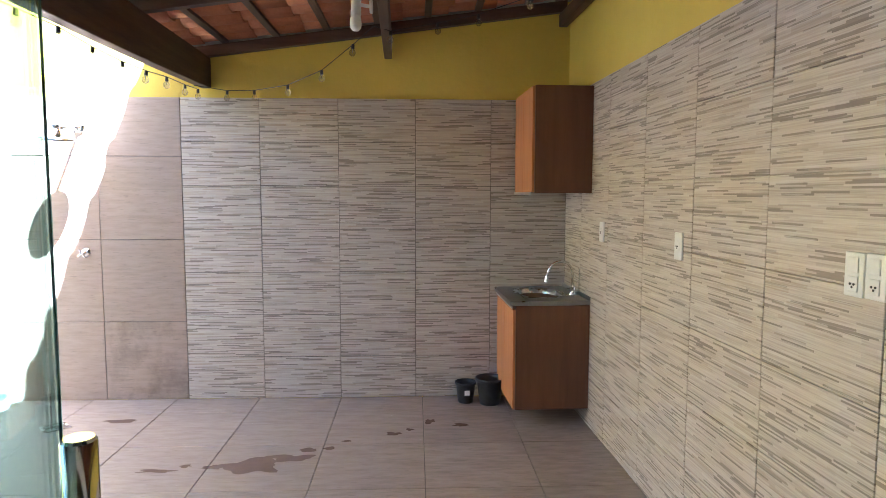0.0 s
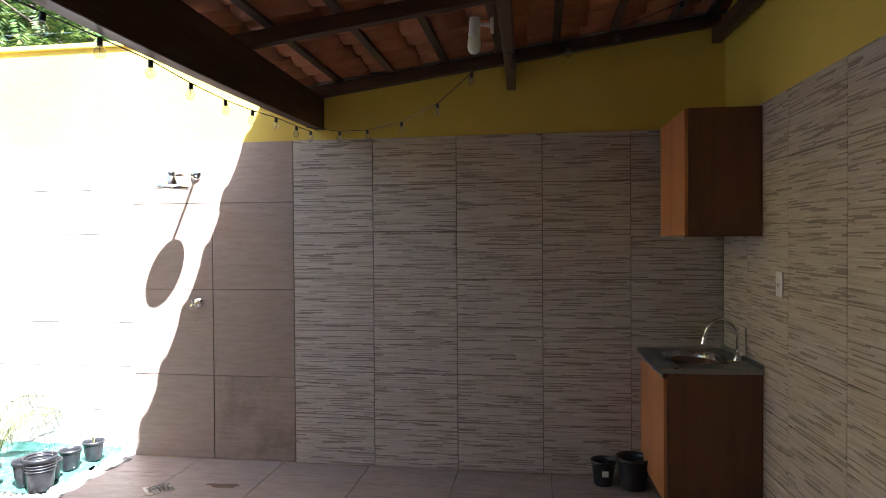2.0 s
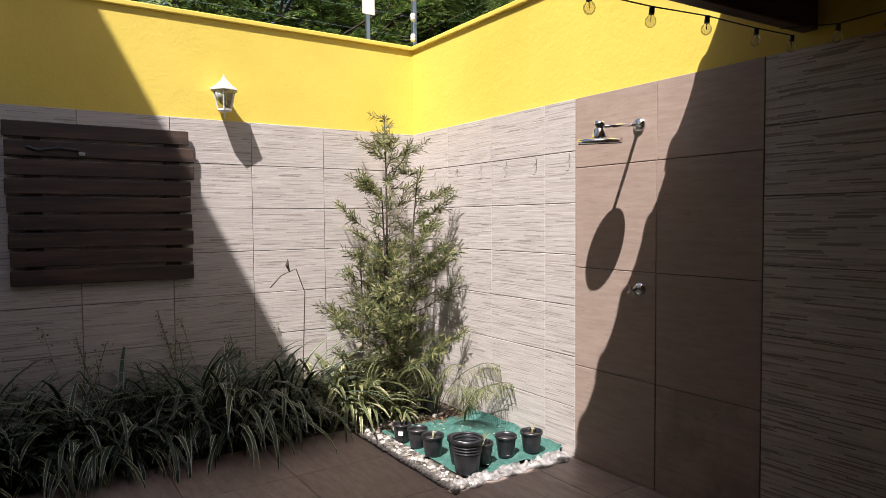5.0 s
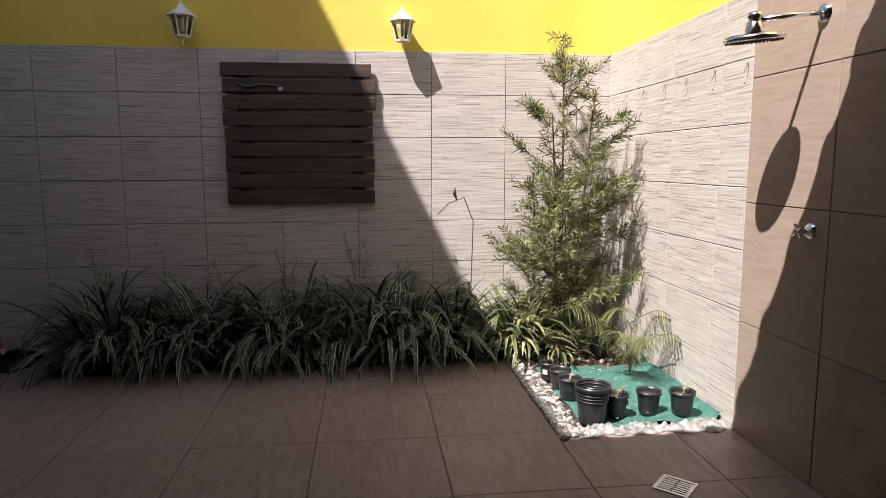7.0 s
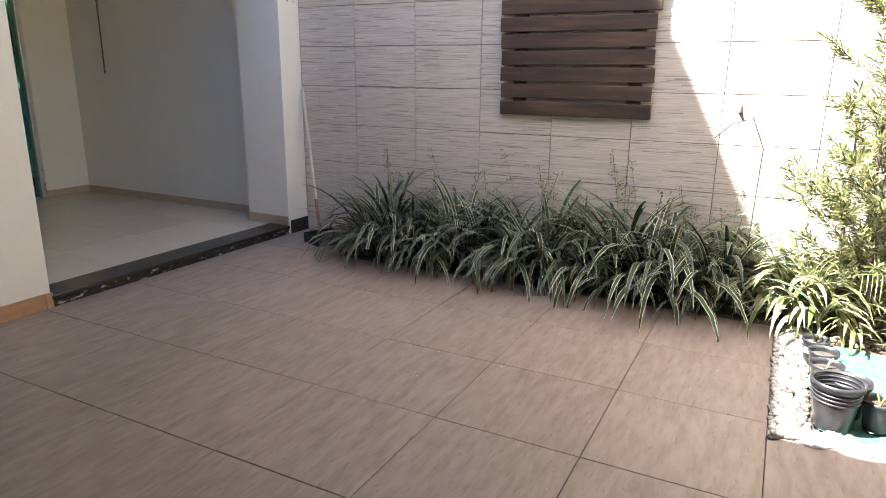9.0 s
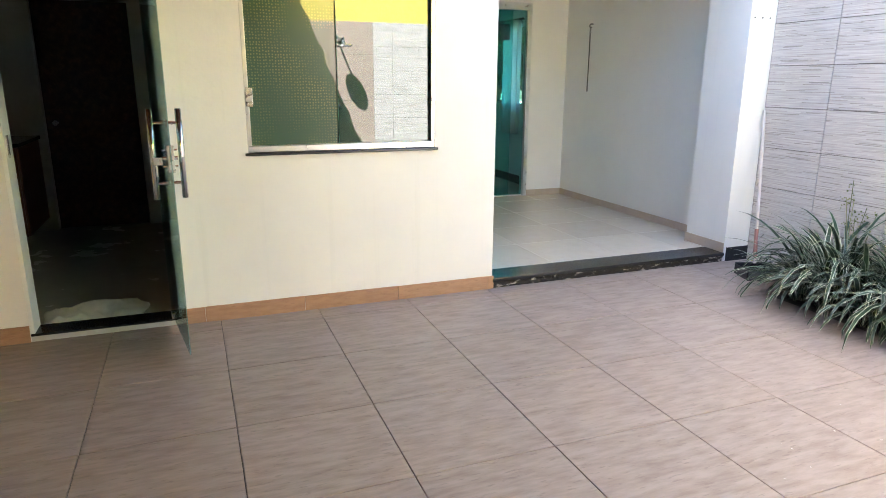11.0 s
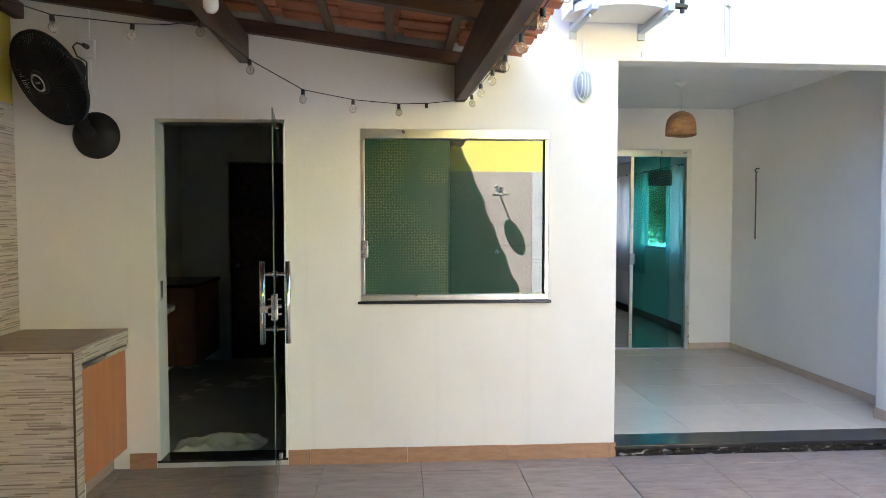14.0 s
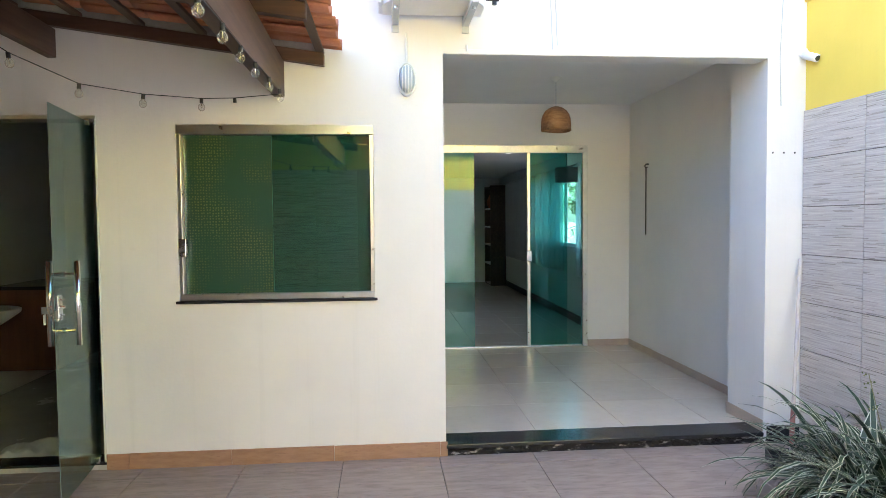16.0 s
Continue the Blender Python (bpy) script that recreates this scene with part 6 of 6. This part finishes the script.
def yew(x, y, h, seed):
    """Upright conifer: thin stems, short twigs crowded round them, a few long combed branches."""
    random.seed(seed)
    t = thing("yew_pine", "tall thin podocarpus conifer with narrow leaves", "tree", at=pose(x, y, 0))
    stems = [(0.0, 0.0, h, 0.0), (0.10, -0.06, h * 0.76, 0.5), (-0.10, 0.06, h * 0.60, 2.2), (0.16, 0.08, h * 0.82, 4.0), (-0.05, -0.14, h * 0.52, 5.2), (0.22, -0.02, h * 0.50, 1.1)]
    twigs = []

    def inside(q):
        q.x = max(q.x, WEST - x + 0.05)
        q.y = min(q.y, NORTH - y - 0.04)
        q.z = max(q.z, 0.03)
        return q

    for sx, sy, sh, ph in stems:
        pts = [Vector((sx + 0.04 * math.sin(ph + 2.2 * k / 9) * k / 9 + sx * 0.6 * k / 9, sy + 0.04 * math.cos(ph + 1.7 * k / 9) * k / 9 + sy * 0.5 * k / 9, sh * k / 9)) for k in range(10)]
        part("stem", tube(bmesh.new(), pts, [0.013 * (1 - 0.85 * k / 9) + 0.002 for k in range(10)], 8), BARK, t)
        z = 0.16
        while z < sh:
            f = z / sh
            p = pts[min(9, int(f * 9))].lerp(pts[min(9, int(f * 9) + 1)], (f * 9) % 1)
            a = random.uniform(0, 6.28)
            big = random.random() < 0.30
            L = random.uniform(0.28, 0.56) * (1.1 - 0.72 * f) if big else random.uniform(0.08, 0.24) * (1.12 - 0.55 * f)
            up = random.uniform(0.25, 0.8) if big else random.uniform(0.1, 1.0)
            q = inside(p + Vector((math.cos(a) * L, math.sin(a) * L, L * up)))
            mid = inside(p.lerp(q, 0.5) - Vector((0, 0, 0.10 * L)))
            twigs.append((p, mid, q, 0.35 if big else 0.15))
            if big:
                for _ in range(4):
                    g = random.uniform(0.4, 0.95)
                    c = p.lerp(mid, g * 2) if g < 0.5 else mid.lerp(q, g * 2 - 1)
                    aa = a + random.choice((-1, 1)) * random.uniform(0.5, 1.1)
                    l = random.uniform(0.07, 0.17)
                    e = inside(c + Vector((math.cos(aa) * l, math.sin(aa) * l, l * random.uniform(0.1, 0.7))))
                    twigs.append((c, c.lerp(e, 0.5), e, 0.05))
            z += random.uniform(0.020, 0.052)
    wood_bm = bmesh.new()
    verts, faces = [], []
    for p, mid, q, bare in twigs:
        tube(wood_bm, [p, mid, q], [0.0035, 0.0026, 0.0013], 4)
        axis = (q - p).normalized()
        n = int(8 + 115 * (q - p).length)
        for k in range(n):
            f = bare + (1 - bare) * k / n
            c = p.lerp(mid, f * 2) if f < 0.5 else mid.lerp(q, f * 2 - 1)
            out = axis.orthogonal().normalized()
            out.rotate(Matrix.Rotation(k * 2.4 + random.uniform(-0.4, 0.4), 3, axis))
            d = (out * random.uniform(0.7, 1.1) + axis * random.uniform(0.3, 1.0) + Vector((0, 0, 0.15))).normalized()
            l = random.uniform(0.038, 0.078)
            w = d.cross(axis).normalized() * random.uniform(0.0035, 0.0058)
            m = c + d * l * 0.5 + Vector((0, 0, 0.003))
            k0 = len(verts)
            verts.extend((c[:], (m + w)[:], (c + d * l)[:], (m - w)[:]))
            faces.append((k0, k0 + 1, k0 + 2, k0 + 3))
    tagged(part("branchwork", wood_bm, BARK, t), kind="stuff")
    me = bpy.data.meshes.new("leaves")
    me.from_pydata(verts, [], faces)
    me.materials.append(NEEDLE)
    tagged(part("leaves", me, NEEDLE, t), kind="stuff")


yew(-4.30, 4.68, 2.23, 14)
# dry stem with a seed head
ds = thing("dry_stem", "dry bent flower stem among the grasses", "plant", at=pose(-4.40, 4.05, 0))
part("stem", tube(bmesh.new(), [(0, 0, 0), (0.02, 0.01, 0.5), (0.04, 0.02, 0.95), (0.06, -0.05, 1.12), (0.07, -0.16, 1.08), (0.07, -0.24, 1.0)], 0.004, 6), BARK, ds)
part("seed_head", tube(bmesh.new(), [(0.07, -0.10, 1.10), (0.075, -0.12, 1.15), (0.078, -0.115, 1.19)], [0.004, 0.014, 0.003], 6), BARK, ds)


# ---- beyond the wall ----
def background_tree(x, y, h, spread, seed):
    random.seed(seed)
    t = thing("garden_tree", "leafy tree rising behind the yellow wall", "tree", "trees behind the wall", at=pose(x, y, -0.16))
    bm = bmesh.new()
    tube(bm, [(0, 0, 0), (0.1, 0.05, h * 0.3), (-0.05, 0.1, h * 0.6)], [0.16, 0.12, 0.07], 10)
    limbs = []
    for kk in range(46):
        a = random.uniform(0, 6.28)
        z0 = random.uniform(0.28, 0.62) * h
        L = spread * random.uniform(0.5, 1.0)
        q = Vector((math.cos(a) * L, math.sin(a) * L, z0 + random.uniform(-0.05, 0.40) * h))
        p = Vector((0, 0, z0))
        tube(bm, [p, p.lerp(q, 0.5) + Vector((0, 0, 0.1 * L)), q], [0.045, 0.025, 0.008], 5)
        limbs.append((p, q))
    part("trunk", bm, BARK, t)
    verts, faces = [], []
    for p, q in limbs:
        for s in range(36):
            c = p.lerp(q, random.uniform(0.3, 1.1)) + Vector((random.gauss(0, 0.22), random.gauss(0, 0.22), random.gauss(0, 0.18)))
            ax = Vector((random.gauss(0, 1), random.gauss(0, 1), random.gauss(-0.3, 0.5))).normalized()
            sd = ax.cross(Vector((0, 0, 1))).normalized()
            for j in range(11):
                b = c + ax * 0.035 * j
                for sg in (-1, 1):
                    l = random.uniform(0.09, 0.15) * (1.1 - j * 0.05)
                    e = b + (sd * sg + ax * 0.5 + Vector((0, 0, random.uniform(-0.3, 0.2)))) * l
                    w = ax * 0.017
                    k0 = len(verts)
                    m = b.lerp(e, 0.5)
                    verts.extend((b[:], (m + w)[:], e[:], (m - w)[:]))
                    faces.append((k0, k0 + 1, k0 + 2, k0 + 3))
    me = bpy.data.meshes.new("leaves")
    me.from_pydata(verts, [], faces)
    me.materials.append(BIG_LEAF)
    tagged(part("leaves", me, BIG_LEAF, t), kind="stuff")
    return t


t1 = background_tree(-7.6, 7.6, 6.4, 2.4, 1)
for x, y, r, s in ((-5.2, 9.2, 120, 1.05), (-9.3, 5.2, 40, 1.1), (-2.6, 10.0, 200, 1.0), (-10.5, 8.8, 290, 1.3), (-8.6, 2.2, 77, 0.95), (0.5, 11.5, 10, 1.1), (-6.6, 9.8, 230, 1.2), (-4.4, 7.9, 310, 0.8), (-8.2, 6.2, 190, 0.9), (-7.4, 4.6, 15, 0.8)):
    copy_thing(t1, pose(x, y, -0.16, 0, 0, r) @ Matrix.Scale(s, 4))

ef = thing("fence_post", "aluminium electric fence post with white insulators", "fence", at=pose(WEST - 0.10, NORTH + 0.08, 2.90))
part("post", boxed(-0.018, 0.018, -0.018, 0.018, 0.0, 0.95, 0.003), ALU, ef)
for kk in range(5):
    z = 0.10 + kk * 0.17
    part("insulator", lathe(bmesh.new(), [(0, -0.03), (0.018, -0.03), (0.024, -0.01), (0.018, 0.0), (0.024, 0.01), (0.018, 0.03), (0, 0.03)], 14, pose(0.02, -0.022, z, 0, 0, 0)), WHITE_PLASTIC, ef, "", True)
    part("wire", tube(bmesh.new(), [(0.02, -0.05, z), (3.5, -0.02, z - 0.01)], 0.0011, 4), STEEL, ef)
    part("wire", tube(bmesh.new(), [(0.02, -0.05, z), (0.0, -4.6, z - 0.01)], 0.0011, 4), STEEL, ef)
sg = thing("warning_sign", "small white plate on a thin post above the wall", "sign", at=pose(WEST - 0.08, 4.80, 2.90))
part("post", boxed(-0.016, 0.016, -0.016, 0.016, 0.0, 0.62, 0.003), ALU, sg)
part("plate", boxed(0.018, 0.022, -0.055, 0.055, 0.22, 0.38, 0.002), WHITE_PLASTIC, sg)

# ---- rooms seen through the glass ----
def kitchen_unit():
    kc = thing("kitchen_cabinet", "brown laminate kitchen cabinet in the dim room", "cabinet", at=pose(0.80, -1.2, 0.03))
    part("carcass", boxed(0, 0.48, -0.75, 0.0, 0.22, 0.90, 0.003), CAB_SIDE, kc)
    part("door", boxed(-0.018, -0.001, -0.745, -0.005, 0.225, 0.895, 0.002), CAB_SIDE, kc)
    part("worktop", boxed(-0.03, 0.49, -0.77, 0.02, 0.901, 0.93, 0.004), GRANITE, kc, "black worktop")
    kt = thing("kitchen_basin", "white oval basin fixed to the kitchen wall", "basin", at=pose(1.01, -0.50, 0.86))
    m = Matrix.Diagonal((1.0, 0.85, 1, 1))
    part("bowl", lathe(bmesh.new(), [(0, -0.16), (0.10, -0.155), (0.20, -0.09), (0.255, -0.05), (0.285, -0.03), (0.29, -0.005), (0.28, 0.0), (0.25, -0.006), (0.18, -0.05), (0.08, -0.11), (0, -0.115)], 36, m), WHITE_PLASTIC, kt, "", True)
    fd = thing("inner_door", "dark wooden inner door at the back of the kitchen", "door", at=pose(0.03, -2.56, 0.03))
    part("leaf", boxed(0.0, 0.78, -0.02, 0.02, 0.005, 2.08, 0.003), SLAT_WOOD, fd)
    part("knob", rod(bmesh.new(), (0.70, 0.02, 1.0), (0.70, 0.07, 1.0), 0.02, 0.024, 14), STEEL, fd)


kitchen_unit()
lw = thing("wall_living", "grey walls of the living room beyond the glass doors", "wall", kind="structure")
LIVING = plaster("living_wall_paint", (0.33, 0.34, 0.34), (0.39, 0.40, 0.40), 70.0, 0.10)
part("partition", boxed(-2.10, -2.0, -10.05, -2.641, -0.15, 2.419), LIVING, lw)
LW = (-4.70, -4.56, -6.45, -3.28, 1.10, 2.16)
bm = bmesh.new()
box(bm, LW[0], LW[1], -10.05, -2.641, 0.063, LW[4])
box(bm, LW[0], LW[1], -10.05, -2.641, LW[5], 2.419)
box(bm, LW[0], LW[1], -10.05, LW[2], LW[4], LW[5])
box(bm, LW[0], LW[1], LW[3], -2.641, LW[4], LW[5])
part("window_wall", bm, INNER_WHITE, lw)
part("skirting", boxed(-4.559, -4.548, -10.0, -2.65, 0.063, 0.18, 0.002), SLAT_WOOD, lw, "dark skirting board")
lwin = thing("window_2", "aluminium living room window behind a sheer curtain", "window", kind="structure")
for y in (LW[2] + 0.001, -4.90, LW[3] - 0.041):
    part("side_rail", boxed(-4.65, -4.61, y, y + 0.04, LW[4] + 0.041, LW[5] - 0.041, 0.003), ALU, lwin)
for z in (LW[4] + 0.001, LW[5] - 0.040):
    part("rail", boxed(-4.65, -4.61, LW[2] + 0.001, LW[3] - 0.001, z, z + 0.039, 0.003), ALU, lwin)
tagged(part("ceiling_living", boxed(-4.86, -2.0, -10.05, -2.641, 2.42, 2.72), CEIL), "white living room ceiling", "ceiling", kind="structure")
GLOW = Nodes("downlight_glow")
GLOW.set((0.9, 0.88, 0.82), 0.5)
GLOW.p.inputs["Emission Color"].default_value = (1.0, 0.93, 0.80, 1)
GLOW.p.inputs["Emission Strength"].default_value = 0.35
for x, y in ((-3.72, -4.55), (-4.45, -4.43)):
    dn = thing("downlight", "small round recessed ceiling light, switched on", "ceiling light", "living room downlights", at=pose(x, y, 2.419))
    part("trim_ring", lathe(bmesh.new(), [(0.075, 0.0), (0.075, -0.008), (0.055, -0.010), (0.052, 0.0)], 24), WHITE_PLASTIC, dn, "", True)
    part("diffuser", lathe(bmesh.new(), [(0.0, -0.006), (0.053, -0.006)], 24), GLOW.m, dn, "glowing diffuser")
bs = thing("bookcase", "tall dark wooden bookcase with open shelves", "bookcase", at=pose(-4.545, -9.2, 0.063))
for y in (0.0, -0.80):
    part("side_panel", boxed(0.0, 0.33, y - 0.03, y, 0.0, 2.15, 0.002), SLAT_WOOD, bs)
part("back_panel", boxed(0.0, 0.02, -0.799, -0.031, 0.02, 2.13), SLAT_WOOD, bs)
for z in (0.0, 0.45, 0.86, 1.25, 1.64, 2.10):
    part("shelf", boxed(0.021, 0.329, -0.799, -0.031, z, z + 0.03, 0.002), WHITE_PLASTIC if 0.3 < z < 2 else SLAT_WOOD, bs)
bowl = thing("clay_vase", "orange clay vase on the bookcase shelf", "vase", at=pose(-4.30, -9.55, 1.733))
part("body", lathe(bmesh.new(), [(0, 0), (0.06, 0.0), (0.10, 0.07), (0.11, 0.15), (0.07, 0.24), (0.05, 0.27), (0.06, 0.29)], 20), CLAY, bowl, "", True)


def curtain(y0, y1, x, label):
    bm = bmesh.new()
    n = max(16, int(36 * (y1 - y0)))
    rows = []
    for z in (0.74, 2.20):
        rows.append([bm.verts.new((x + 0.05 * math.sin(i * 0.9) + 0.015 * math.sin(i * 2.3), y0 + (y1 - y0) * i / n, z)) for i in range(n + 1)])
    for i in range(n):
        bm.faces.new((rows[0][i], rows[0][i + 1], rows[1][i + 1], rows[1][i]))
    kk = Nodes("sheer_curtain")
    kk.set((0.80, 0.80, 0.78), 0.8)
    mixn = kk.n("MixShader")
    tl = kk.n("BsdfTranslucent")
    tl.inputs[0].default_value = (0.85, 0.85, 0.82, 1)
    mixn.inputs[0].default_value = 0.6
    kk.link(kk.p.outputs[0], mixn.inputs[1])
    kk.link(tl.outputs[0], mixn.inputs[2])
    tp = kk.n("BsdfTransparent")
    sheer = kk.n("MixShader")
    sheer.inputs[0].default_value = 0.42
    kk.link(mixn.outputs[0], sheer.inputs[1])
    kk.link(tp.outputs[0], sheer.inputs[2])
    kk.link(sheer.outputs[0], kk.t.nodes["Material Output"].inputs["Surface"])
    c = tagged(part("curtain", bm, kk.m, None, "", True), label, "curtain")
    s = c.modifiers.new("thickness", 'SOLIDIFY')
    s.thickness = 0.002


for y0, y1 in ((-8.6, -6.30), (-5.98, -4.62), (-3.72, -3.30)):
    curtain(y0, y1, -4.47, "white sheer curtain hanging beside the living room window")
cr = thing("curtain_rod", "thin curtain rod above the living room window", "curtain rod", at=pose(-4.47, -4.85, 2.195))
part("rod", rod(bmesh.new(), (0, -1.6, 0), (0, 1.6, 0), 0.012, 0.012, 10), DARK_STEEL, cr)
for y in (-1.5, 1.5):
    part("bracket", rod(bmesh.new(), (-0.09, y, 0), (0, y, 0), 0.008, 0.008, 8), DARK_STEEL, cr)
for x, y, r in ((-6.7, -8.7, 150), (-7.6, -10.8, 20), (-6.6, -6.6, 80)):
    copy_thing(t1, pose(x, y, -0.16, 0, 0, r) @ Matrix.Scale(0.58, 4))
dl = thing("drum_lamp", "dark drum pendant lamp in the living room", "pendant lamp", at=pose(-4.214, -3.4, 2.42))
part("shade", lathe(bmesh.new(), [(0.14, -0.30), (0.14, -0.48), (0.135, -0.48), (0.135, -0.30)], 32), BLACK_PLASTIC, dl, "", True)
part("cord", rod(bmesh.new(), (0, 0, 0), (0, 0, -0.345), 0.004, 0.004, 6), BLACK_PLASTIC, dl)
part("lamp_holder", rod(bmesh.new(), (-0.134, 0, -0.34), (0.134, 0, -0.34), 0.006, 0.006, 8), BLACK_PLASTIC, dl)
